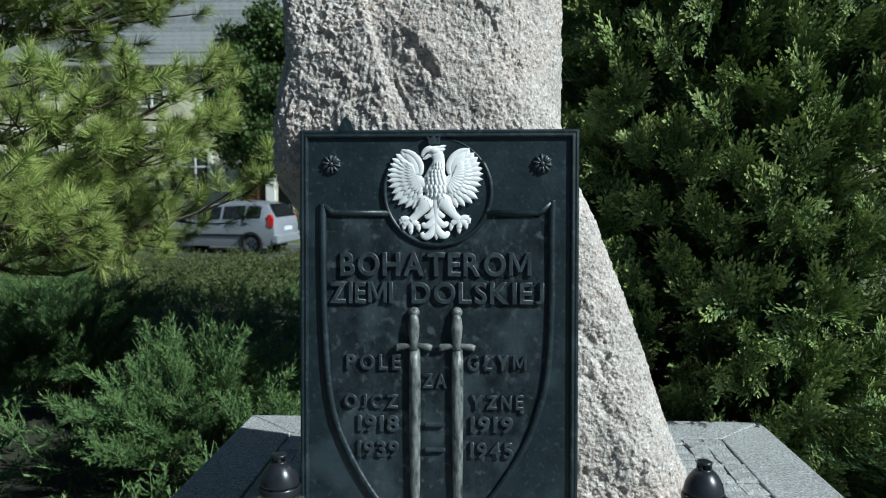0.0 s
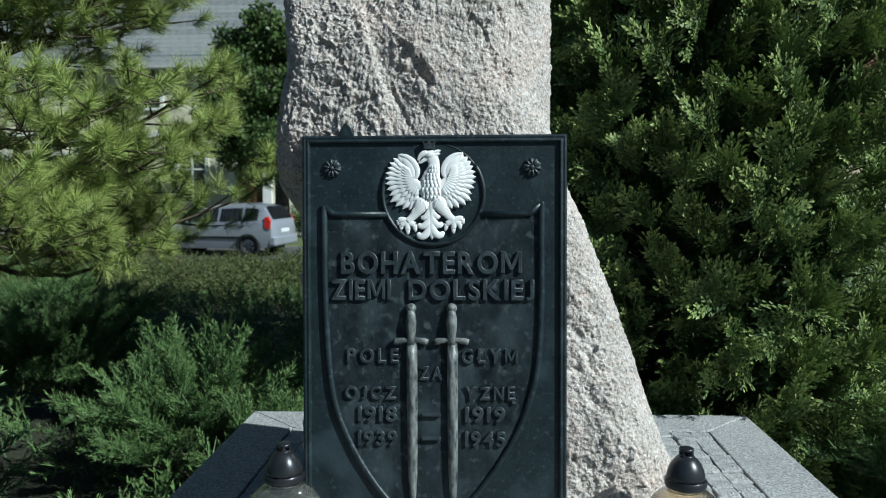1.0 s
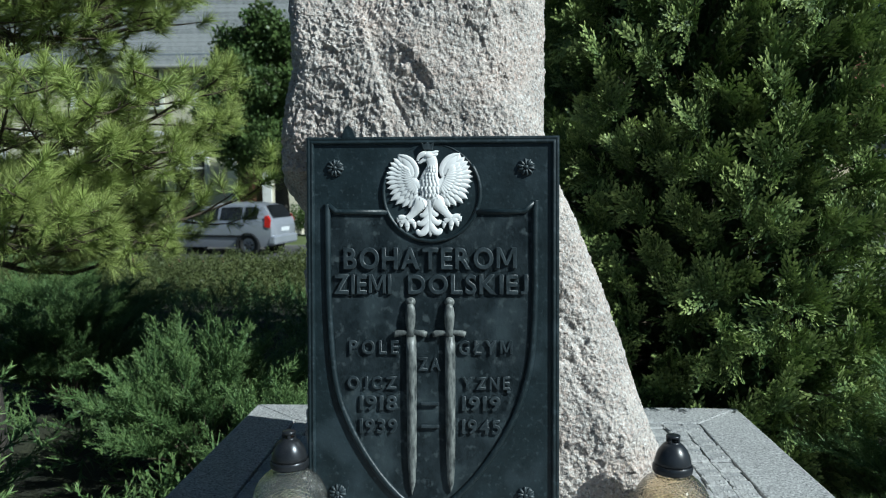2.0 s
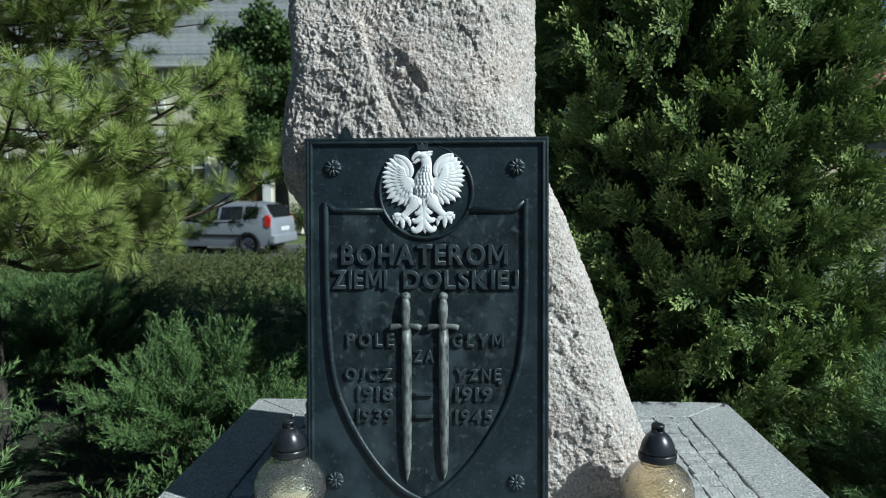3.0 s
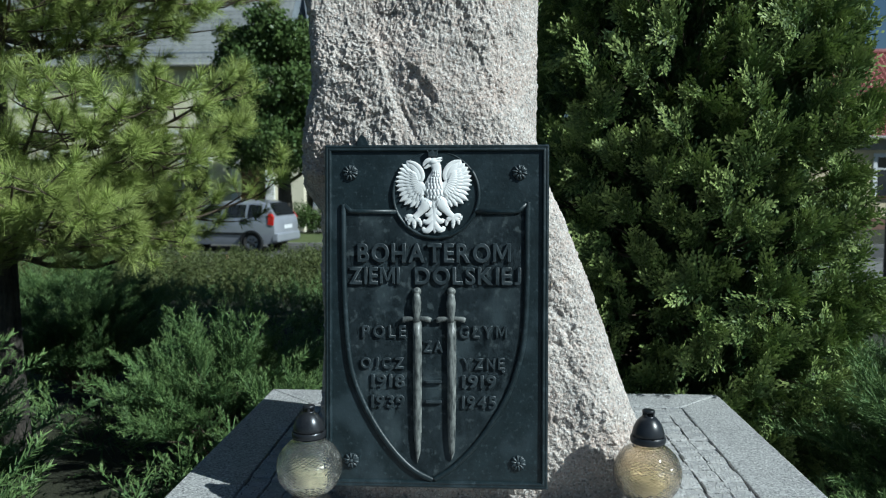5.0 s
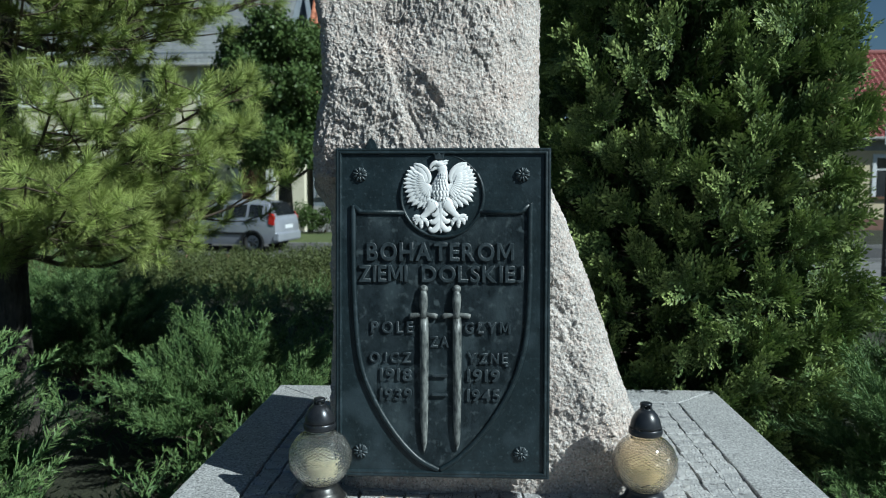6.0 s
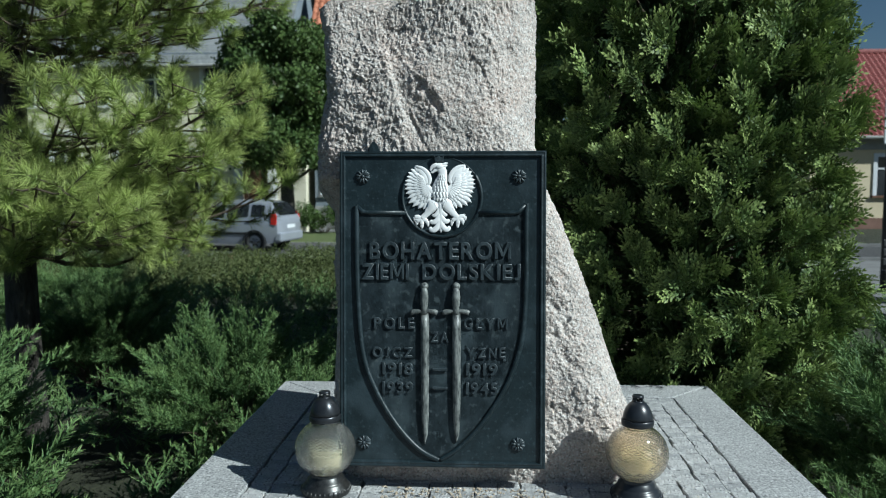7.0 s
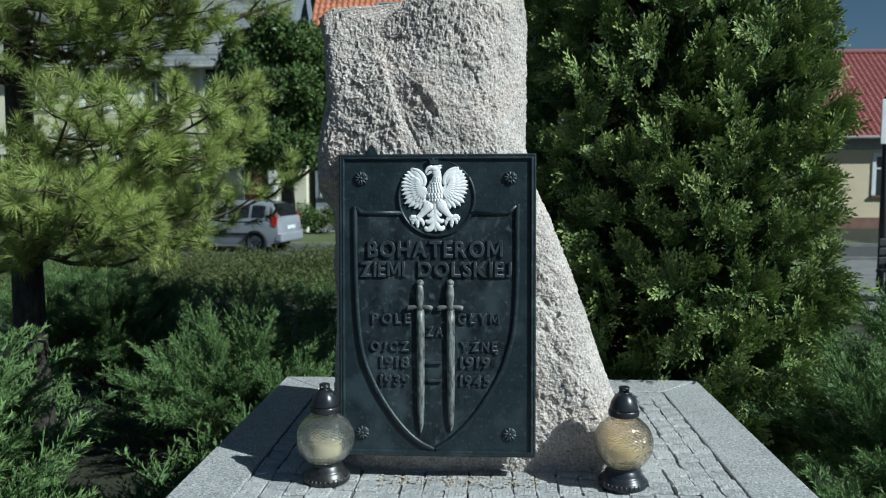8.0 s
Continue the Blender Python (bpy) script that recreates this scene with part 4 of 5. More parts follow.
def pine_tuft(seed):
    """A brush of long needles round the end of a twig."""
    r = np.random.default_rng(seed)
    out = []
    for k in range(125):
        s = r.random()
        roll = r.uniform(0, 2 * math.pi)
        lean = 0.25 + 1.05 * (1 - s) ** 0.6 + r.normal(0, 0.1)
        d = np.array((math.sin(lean) * math.cos(roll), math.cos(lean), math.sin(lean) * math.sin(roll)))
        p = np.array((0, s * 0.75, 0)) + 0.02 * r.normal(size=3)
        side = unit(np.cross(d, r.normal(size=3)))
        out.append(spike(p, d, side, r.uniform(0.62, 0.98), 0.030, 0.15 + 0.25 * s, 0.35 + 0.6 * r.random()))
    return gather(out)


FANS = [thuja_fan(s) for s in range(6)]
COARSE_FANS = [thuja_fan(s, 5, 1) for s in range(6)]
PLUMES = [juniper_spray(s) for s in range(6)]
CARPET = [juniper_spray(s, 9, 2, 1.8) for s in range(6)]
TUFTS = [pine_tuft(s) for s in range(5)]


def make_thuja(x, y, wide, oblong, tall, counts, label, fine=True):
    ob = thing("thuja", label, "conifer", pose(x, y, -0.02), "thujas behind the plinth")
    bm = bmesh.new()
    tube(bm, [(0, 0, -0.1), (0.01, 0, 0.5), (0.0, 0.02, 1.5), (0, 0, tall * 0.95)], [0.09, 0.075, 0.05, 0.012], 12)
    part("trunk", bm, TWIG, ob, smooth=True)
    def radius(z, a):
        k = 3.0 if math.cos(a) < 0 else 2.0
        deep = ((abs(math.cos(a)) * (1.0 if math.cos(a) < 0 else 1.35)) ** k + (abs(math.sin(a)) / oblong) ** k) ** (1 / k)
        q = Vector((math.cos(a) * 1.6, math.sin(a) * 1.6, z * 1.7))
        prof = wide * np.interp(z / tall, [0.0, 0.09, 0.2, 0.35, 0.5, 0.65, 0.85, 1.0], [0.62, 0.88, 0.98, 0.98, 0.87, 0.70, 0.40, 0.03])
        return prof / deep * (1 + 0.09 * noise.noise(q) + 0.08 * noise.noise(q * 2.3))
    sets = {"crown": ([], [], [], []), "upper_crown": ([], [], [], []), "inner_crown": ([], [], [], [])}
    bm = bmesh.new()
    def cluster(z, a, depth, count, scale):
        """A bouquet of upright sprays that spring from one twig."""
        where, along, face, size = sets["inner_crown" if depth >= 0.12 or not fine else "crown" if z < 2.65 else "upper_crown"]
        rr = radius(z, a) - depth
        if depth < 0.12:
            rr += min(0.04, 0.34 * noise.noise((rr * math.cos(a) * 4.2, rr * math.sin(a) * 4.2, z * 3.6)) + 0.02) - 0.02
        c = np.array((rr * math.cos(a), rr * math.sin(a), z))
        rad = np.array((math.cos(a), math.sin(a), 0.0))
        main = unit(rad * rng.uniform(0.55, 1.0) + np.array((0, 0, rng.uniform(0.15, 0.85))) + rng.normal(0, 0.2, 3))
        if depth < 0.12:
            tube(bm, [tuple(c * np.array((0.45, 0.45, 0.9))), tuple(c + main * 0.02)], [0.006, 0.002], 4)
        for k in range(count):
            s = k / count
            d = unit(main + rng.normal(0, 0.42, 3) + np.array((0, 0, 0.10)))
            where.append(c + main * (0.10 * s - 0.06) + rng.normal(0, 0.014, 3))
            along.append(d)
            face.append(unit(np.cross(d, np.array((0, 0, 1.0))) * rng.normal(0, 0.55) + rad * rng.uniform(0.2, 1.0) + rng.normal(0, 0.3, 3)))
            size.append(scale * rng.uniform(0.7, 1.15))
    def angle():
        # most of the crown faces the memorial; its far side is thinner
        return rng.uniform(-math.pi, 0.35) if rng.random() < 0.84 else rng.uniform(0, 2 * math.pi)
    # tufts keep their distance from one another, with dark hollows between them
    held = []
    for _ in range(counts[0] * 4):
        if len(held) >= counts[0]:
            break
        z, a = 0.12 + (tall - 0.2) * rng.random() ** 1.3, angle()
        r0 = radius(z, a)
        p = np.array((r0 * math.cos(a), r0 * math.sin(a), z * 0.85))
        if held and np.min(np.linalg.norm(np.array(held) - p, axis=1)) < 0.098:
            continue
        held.append(p)
        cluster(z, a, min(0.115, max(-0.05, rng.normal(0.02, 0.035))), 14, 0.125 if fine else 0.21)
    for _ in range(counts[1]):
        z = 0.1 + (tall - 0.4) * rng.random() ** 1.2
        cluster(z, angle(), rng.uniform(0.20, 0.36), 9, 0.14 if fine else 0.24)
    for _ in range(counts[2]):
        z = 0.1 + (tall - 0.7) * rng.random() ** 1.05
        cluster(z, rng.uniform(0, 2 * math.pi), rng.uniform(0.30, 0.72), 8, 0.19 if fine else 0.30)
    tagged(part("branchwork", bm, TWIG, ob), kind="stuff")
    for name, bases in (("crown", FANS), ("upper_crown", COARSE_FANS), ("inner_crown", COARSE_FANS)):
        if sets[name][0]:
            w, al, fa, si = (np.array(q) for q in sets[name])
            # aged inner growth kept dark, with the shade of the hollows put into its colour
            tone_shift = name == "inner_crown" and fine
            part_of(name, scatter(name, bases, w, al, fa, si, THUJA, (0.0, 0.25 if tone_shift else 1.0), 0.15 if tone_shift else 1.0), THUJA, ob)
    return ob


def make_juniper(x, y, rx, ry, height, count, lean=(0, 0), label="low spreading green juniper with feathery arching shoots", length=0.21):
    """Branches rise from the middle and arch outwards; pointed plumes stand along the outer part of each."""
    z0 = ground_z(x, y)
    ob = thing("juniper", label, "juniper shrub", pose(x, y, z0), "junipers beside the plinth")
    bm = bmesh.new()
    where, along, face, size = [], [], [], []
    for k in range(count):
        q = math.sqrt((k + 0.5) / count)
        a = k * 2.39996 + rng.normal(0, 0.25)
        g = rng.uniform(0.72, 1.16)
        end = Vector((rx * q * math.cos(a) * g + lean[0] * 0.4 * height, ry * q * math.sin(a) * g + lean[1] * 0.4 * height, height * (1 - 0.57 * q ** 2.2) * rng.uniform(0.78, 1.12)))
        start = Vector((end.x * 0.2, end.y * 0.2, 0.03))
        mid = Vector((end.x * 0.55, end.y * 0.55, end.z * 0.80))
        def on(s):
            return start * (1 - s) ** 2 + mid * 2 * s * (1 - s) + end * s * s
        tube(bm, [on(s) for s in (0, 0.35, 0.7, 1.0)], [0.008, 0.006, 0.004, 0.002], 5)
        n = 15
        for i in range(n):
            s = 0.36 + 0.64 * (i + rng.random() * 0.6) / n
            t = np.array(on(min(s + 0.04, 1.0)) - on(s - 0.04))
            t = unit(t)
            across = unit(np.cross(t, np.array((0, 0, 1.0))))
            turn = (1 if i % 2 else -1) * rng.uniform(0.25, 0.75) * (1.25 - s)
            where.append(np.array(on(s)))
            along.append(unit(t + across * turn + np.array((lean[0] * 0.35, lean[1] * 0.35, rng.uniform(0.0, 0.55))) + rng.normal(0, 0.1, 3)))
            face.append(unit(np.array((0, 0, 1.0)) + rng.normal(0, 0.3, 3)))
            size.append(length * rng.uniform(0.65, 1.1) * (1.2 - 0.35 * s))
        where.append(np.array(on(0.97)))
        along.append(unit(np.array(end - on(0.9)) + np.array((0, 0, 0.02)) + rng.normal(0, 0.01, 3)))
        face.append(np.array((0, 0, 1.0)))
        size.append(length * rng.uniform(0.95, 1.4))
    tagged(part("stemwork", bm, TWIG, ob), kind="stuff")
    part_of("crown", scatter("crown", PLUMES, *(np.array(q) for q in (where, along, face, size)), JUNIPER), JUNIPER, ob)
    return ob


def make_pine():
    ob = thing("pine", "young long-needled pine with sunlit yellow-green boughs and dark trunk", "pine tree", pose(-2.35, 2.05, ground_z(-2.35, 2.05)))
    bm = bmesh.new()
    tube(bm, [(0.02, 0, -0.1), (0, 0, 0.5), (-0.01, 0.01, 1.2), (0.0, 0, 2.0), (0.02, 0, 3.2), (0.03, 0, 4.6)], [0.095, 0.082, 0.074, 0.062, 0.04, 0.012], 16)
    part("trunk", bm, BARK, ob, "dark furrowed trunk", True)
    tips, dirs = [], []
    # boughs: height on the trunk, bearing, reach, rise
    boughs = [(1.55, -12, 1.3, 0.12), (1.6, -28, 1.25, 0.05), (1.3, -35, 1.03, 0.02), (1.25, -16, 0.87, 0), (1.18, -48, 0.95, -0.05), (1.28, -62, 0.95, 0.05), (1.45, -48, 1.05, 0.15), (1.14, -5, 0.84, 0.02),
              (1.12, 6, 0.84, 0), (1.08, 26, 0.93, 0.02), (1.08, 38, 1.05, 0), (1, 14, 0.87, 0), (1.12, -48, 1.2, 0.06), (1.2, -55, 1.2, 0.08), (1.05, -42, 1.13, 0.08), (1.33, -10, 0.85, 0.02),
              (1.4, -24, 0.92, 0.02), (1.12, -40, 1.05, 0.05), (1.05, -60, 1, 0.08), (2.05, -25, 0.65, 0), (2.12, -50, 0.6, 0), (1, -75, 0.85, 0.05), (1.9, -20, 1.15, 0.3), (2.1, -5, 1.25, 0.25),
              (2.2, -70, 0.9, 0.35), (2.4, -25, 1.2, 0.35), (2.27, 9, 1.55, 0), (2.45, -15, 1.1, 0.12), (2.5, -40, 1, 0.12), (2.42, -65, 0.9, 0.1), (2.55, -28, 1.3, 0.1), (2.6, -55, 1.1, 0.1),
              (1.3, 40, 0.9, 0), (1.6, 100, 0.9, 0.1), (2, 150, 0.9, 0.2), (1.4, 200, 0.9, 0.1), (1.9, 250, 0.9, 0.2), (1.2, 235, 0.8, 0.1), (2.7, -50, 1, 0.4), (2.8, 30, 0.95, 0.4),
              (2.9, 120, 0.8, 0.4), (3.1, 200, 0.7, 0.4), (3, -10, 0.9, 0.45), (3.4, 60, 0.6, 0.5), (3.5, -60, 0.6, 0.5), (3.6, 180, 0.5, 0.5), (4.1, 0, 0.4, 0.5), (4.2, 140, 0.35, 0.5),
              (1.98, -30, 0.95, 0.06), (2.05, -12, 1.05, 0.05), (2.08, 4, 1.1, 0.02), (2, -52, 0.9, 0.05), (2.15, -38, 1, 0.08), (2.2, -18, 1, 0.05), (2.22, -62, 0.85, 0.1), (2.3, -5, 1.1, 0),
              (2.3, -45, 0.95, 0.06), (1.92, 18, 0.75, 0.08), (1.9, -70, 0.7, 0.05), (1.4, -24, 1.15, 0.02), (1.36, -10, 1.12, 0.05), (1.48, -2, 1.2, 0.02), (1.5, -36, 1.2, 0.04), (1.22, 14, 1.28, -0.04)]
    for z, bearing, reach, rise in boughs:
        bm = bmesh.new()
        a = radians(bearing)
        def on(s):
            return Vector((math.cos(a) * reach * s, math.sin(a) * reach * s, z + rise * s + 0.10 * s * s - 0.12 * math.sin(s * 3.1)))
        tube(bm, [on(s) for s in (0, 0.25, 0.5, 0.75, 1.0)], [0.016, 0.013, 0.010, 0.007, 0.003], 6)
        tips.append(on(1.0)); dirs.append(on(1.0) - on(0.85))
        n = 6 if reach > 1.5 else int(3 + reach * 5.0)
        for k in range(n):
            s = 0.25 + 0.75 * (k + rng.random()) / n
            side = 1 if k % 2 else -1
            b = a + side * rng.uniform(0.45, 1.1)
            ln = reach * (0.42 * (1.15 - s) + 0.08) * rng.uniform(0.7, 1.2)
            p = on(s)
            e = p + Vector((math.cos(b) * ln, math.sin(b) * ln, ln * rng.uniform(-0.1, 0.6)))
            tube(bm, [p, (p + e) / 2 + Vector((0, 0, -0.01)), e], [0.005, 0.004, 0.002], 4)
            tips.append(e); dirs.append(e - p)
            for _ in range(1 + int(ln > 0.2) + int(ln > 0.32)):
                q = rng.uniform(0.35, 0.9)
                c = p + (e - p) * q
                g = c + (e - p).normalized() * 0.05 + Vector(rng.normal(0, 0.055, 3)) + Vector((0, 0, 0.035))
                tube(bm, [c, g], [0.003, 0.002], 4)
                tips.append(g); dirs.append(g - c)
        part("bough", bm, TWIG, ob)
    where = np.array([tuple(t) for t in tips])
    along = unit(unit(np.array([tuple(d) for d in dirs])) + np.array((0, 0, 0.45)) + rng.normal(0, 0.15, (len(tips), 3)))
    where -= along * 0.05
    face = unit(rng.normal(size=(len(tips), 3)))
    part_of("needles", scatter("needles", TUFTS, where, along, face, rng.uniform(0.078, 0.108, len(tips)), PINE), PINE, ob)
    return ob


def leaf_ways(n):
    """Directions and sides of loose single leaves."""
    out = []
    for _ in range(n):
        d = unit(rng.normal(size=3) + np.array((0, 0, -0.1)))
        out.append((d, unit(np.cross(d, rng.normal(size=3)))))
    return out


LEAVES = [gather([blade(np.zeros(3) + 0.35 * rng.normal(size=3), d, s, 0.6, 0.42, 0.1, rng.random() * 0.6) for d, s in leaf_ways(8)]) for _ in range(5)]
TUSSOCKS = [gather([spike(np.zeros(3) + 0.5 * rng.normal(size=3), d, s, 0.8, 0.30, 0.1, rng.random() * 0.7) for d, s in leaf_ways(9)]) for _ in range(5)]


def leafy(name, ob, lumps, per, size, material):
    """A crown of leaf clumps strewn over and in a set of round lumps (x, y, z, r)."""
    w = []
    for x, y, z, r in lumps:
        d = unit(rng.normal(size=(per, 3)))
        w.append(np.array((x, y, z)) + d * (r * rng.uniform(0.55, 1.08, per) ** 0.7)[:, None])
    w = np.concatenate(w)
    n = len(w)
    part_of(name, scatter(name, LEAVES, w, unit(rng.normal(size=(n, 3))), unit(rng.normal(size=(n, 3))), size * rng.uniform(0.7, 1.3, n), material), material, ob)


def make_street_tree(x, y):
    ob = thing("street_tree", "round-crowned dark green broadleaf tree on the grass verge", "tree", pose(x, y, ground_z(x, y)))
    bm = bmesh.new()
    tube(bm, [(0, 0, -0.2), (0.03, 0, 1.0), (0, 0, 2.2), (0, 0.1, 4.0)], [0.30, 0.25, 0.21, 0.08], 14)
    part("trunk", bm, BARK, ob, smooth=True)
    lumps = []
    for k in range(11):
        a = k * 2.4
        e = (1.3 * math.cos(a), 1.2 * math.sin(a), 2.9 + 0.34 * k)
        bm = bmesh.new()
        tube(bm, [(0, 0, 1.9 + 0.15 * k), (e[0] * 0.5, e[1] * 0.5, e[2] - 0.6), e], [0.08, 0.05, 0.02], 6)
        part("limb", bm, BARK, ob)
    for k in range(84):
        z = 2.75 + 4.4 * ((k * 0.7548) % 1.0)
        rr = np.interp(z, [2.5, 3.0, 4.2, 5.6, 6.8, 7.3], [1.7, 2.6, 3.1, 2.7, 1.7, 0.6])
        a = k * 2.39996
        q = rng.uniform(0.3, 0.92)
        lumps.append((rr * q * math.cos(a), rr * q * math.sin(a), z, rng.uniform(0.4, 0.65)))
    leafy("crown", ob, lumps, 95, 0.22, LEAF)
    return ob


def make_bush(name, x, y, w, h, label, material, size=0.12, per=60):
    ob = thing(name, label, "bush", pose(x, y, ground_z(x, y)))
    bm = bmesh.new()
    for k in range(7):
        a = k * 0.9
        tube(bm, [(0, 0, -0.1), (w * 0.35 * math.cos(a), w * 0.3 * math.sin(a), h * 0.7)], [0.02, 0.006], 5)
    tagged(part("stemwork", bm, TWIG, ob), kind="stuff")
    leafy("leaves", ob, [(w * rng.uniform(-0.4, 0.4), w * rng.uniform(-0.3, 0.3), h * rng.uniform(0.3, 0.72), h * rng.uniform(0.22, 0.34)) for _ in range(12)], per, size, material)
    return ob


def make_bed():
    """A wide bed of low roses and perennials between the junipers and the lawn."""
    n = 21000
    x, y = rng.uniform(-11, 1.5, n), 7.7 + 6.8 * rng.random(n) ** 1.1
    keep = np.hypot(x + 2.46, y - 2.05) > 0.6
    x, y = x[keep], y[keep]
    h = np.array([(0.32 if j < 9.5 else 0.50) + 0.20 * noise.noise((i * 0.9, j * 0.9, 0)) + 0.20 * noise.noise((i * 2.6, j * 2.6, 5)) for i, j in zip(x, y)])
    z = np.array([ground_z(i, j) for i, j in zip(x, y)]) + h * rng.uniform(0.15, 1.1, len(x))
    m = len(x)
    ob = new("rose_bed", scatter("rose_bed", TUSSOCKS, np.stack((x, y, z), axis=1), unit(rng.normal(size=(m, 3)) + np.array((0, 0, 1.6))), unit(rng.normal(size=(m, 3))), rng.uniform(0.04, 0.085, m), BED))
    tagged(ob, "broad bed of low olive-green roses and perennials", "flower bed", kind="stuff")
    bm = bmesh.new()
    for _ in range(14):
        px, py = rng.uniform(-7.6, -4.6), rng.uniform(12.2, 14.0)
        bmesh.ops.create_icosphere(bm, subdivisions=1, radius=rng.uniform(0.028, 0.05), matrix=Matrix.Translation((px, py, ground_z(px, py) + rng.uniform(0.36, 0.52))))
    tagged(part("rose_blossoms", bm, PINK), "scattered salmon-pink rose blossoms in the bed", "flowers", kind="stuff")
    # shaded undergrowth behind the stone
    n = 4100
    x, y = rng.uniform(-6.0, 3.2, n), rng.uniform(1.7, 7.8, n)
    side = np.arange(n) < 600
    x = np.where(side, np.where(rng.random(n) < 0.7, rng.uniform(-1.36, -0.78, n), rng.uniform(0.93, 1.26, n)), x)
    y = np.where(side, rng.uniform(-0.5, 1.8, n), y)
    z = np.array([ground_z(i, j) for i, j in zip(x, y)]) + (0.16 + 0.08 * np.sin(x * 2.1 + y)) * np.where(side, 0.35, 1.0) * rng.uniform(0.1, 1.0, n)
    ob = new("creeping_juniper", scatter("creeping_juniper", CARPET, np.stack((x, y, z), axis=1), unit(rng.normal(size=(n, 3)) + np.array((0, 0, 0.6))), unit(rng.normal(size=(n, 3)) * 0.4 + np.array((0, 0, 1.0))), rng.uniform(0.16, 0.30, n), JUNIPER))
    tagged(ob, "low carpet of creeping juniper between the shrubs", "ground cover", kind="stuff")


make_thuja(1.03, 2.05, 0.73, 1.48, 4.5, (1000, 640, 800), "large dense green thuja with yellowish spray tips behind the plinth")
make_thuja(0.62, 4.45, 0.95, 1.75, 5.2, (600, 260, 560), "tall green thuja standing close behind another", False)
make_pine()
make_juniper(-1.19, 1.88, 0.66, 0.46, 0.52, 54, (0.40, 0.0), length=0.22)
make_juniper(-0.80, 1.40, 0.20, 0.24, 0.44, 16, (0.2, 0.0), "upright young juniper behind the plinth corner", 0.19)
make_juniper(-2.45, 3.05, 0.50, 0.50, 0.56, 42, (0.1, -0.1))
make_juniper(-2.75, 1.45, 0.60, 0.60, 0.50, 46, (0.2, -0.2))
make_juniper(-3.55, 4.90, 0.85, 0.75, 0.52, 50, (0.2, -0.2), "far low juniper at the edge of the rose bed", 0.24)
make_juniper(-2.06, 0.66, 0.48, 0.50, 0.62, 42, (0.50, 0.0), length=0.24)
make_juniper(-1.52, 0.20, 0.30, 0.40, 0.36, 8, (0.7, 0.2), "small juniper shoots beside the plinth edge", 0.28)
make_juniper(1.76, 1.05, 0.50, 0.55, 0.60, 56, (-0.25, -0.2))
make_juniper(1.40, 0.30, 0.38, 0.52, 0.30, 32, (-0.2, -0.1), length=0.19)
make_juniper(2.25, 1.95, 0.50, 0.50, 0.62, 40, (-0.3, -0.2))
make_bed()
make_street_tree(-6.65, 24.6)
make_bush("garden_bush", -6.1, 28.0, 2.2, 1.25, "clipped green bush before the house wall", LEAF)
make_bush("garden_bush", -10.0, 15.2, 2.4, 0.9, "dark low shrub at the edge of the lawn", LEAF)


# ---- houses ----
def make_window(parent, x, z, w, h, y, frame_mat=TRIM, sill_mat=TRIM):
    """A pane set back in its frame, with glazing bars, a surround and a sill."""
    win = part("window", boxed((x - w / 2, y + 0.06, z - h / 2), (x + w / 2, y + 0.08, z + h / 2)), DARKPANE, parent, "dark double window with white surround")
    bm = bmesh.new()
    for a, b in (((-w / 2 - 0.14, -h / 2), (-w / 2, h / 2)), ((w / 2, -h / 2), (w / 2 + 0.14, h / 2)), ((-w / 2 - 0.14, h / 2), (w / 2 + 0.14, h / 2 + 0.16))):
        box(bm, (x + a[0], y - 0.05, z + a[1]), (x + b[0], y + 0.09, z + b[1]))
    part("surround", bm, frame_mat, win)
    bm = bmesh.new()
    box(bm, (x - 0.035, y + 0.03, z - h / 2), (x + 0.035, y + 0.07, z + h / 2))
    box(bm, (x - w / 2, y + 0.03, z + h * 0.18), (x + w / 2, y + 0.068, z + h * 0.18 + 0.06))
    for a in (x - w / 2, x + w / 2 - 0.06):
        box(bm, (a, y + 0.03, z - h / 2), (a + 0.06, y + 0.072, z + h / 2))
    part("window_frame", bm, frame_mat, win)
    part("sill", boxed((x - w / 2 - 0.18, y - 0.12, z - h / 2 - 0.09), (x + w / 2 + 0.18, y + 0.08, z - h / 2)), sill_mat, win)


def walls(ob, x0, x1, y0, y1, z0, z1, holes, material, name="wall"):
    """Front wall with openings, sides and back, all 0.3 m thick."""
    bm = bmesh.new()
    xs = sorted({x0, x1, *[v for h in holes for v in (h[0], h[1])]})
    zs = sorted({z0, z1, *[v for h in holes for v in (h[2], h[3])]})
    for a, b in zip(xs, xs[1:]):
        for c, d in zip(zs, zs[1:]):
            m, k = (a + b) / 2, (c + d) / 2
            if not any(h[0] < m < h[1] and h[2] < k < h[3] for h in holes):
                box(bm, (a, y0, c), (b, y0 + 0.3, d))
    for lo, hi in (((x0, y0 + 0.3, z0), (x0 + 0.3, y1, z1)), ((x1 - 0.3, y0 + 0.3, z0), (x1, y1, z1)), ((x0 + 0.3, y1 - 0.3, z0), (x1 - 0.3, y1, z1))):
        box(bm, lo, hi)
    bmesh.ops.remove_doubles(bm, verts=bm.verts, dist=0.001)
    part(name, bm, material, ob)
    part("floor_slab", boxed((x0 + 0.3, y0 + 0.3, z1 - 0.2), (x1 - 0.3, y1 - 0.3, z1)), material, ob)


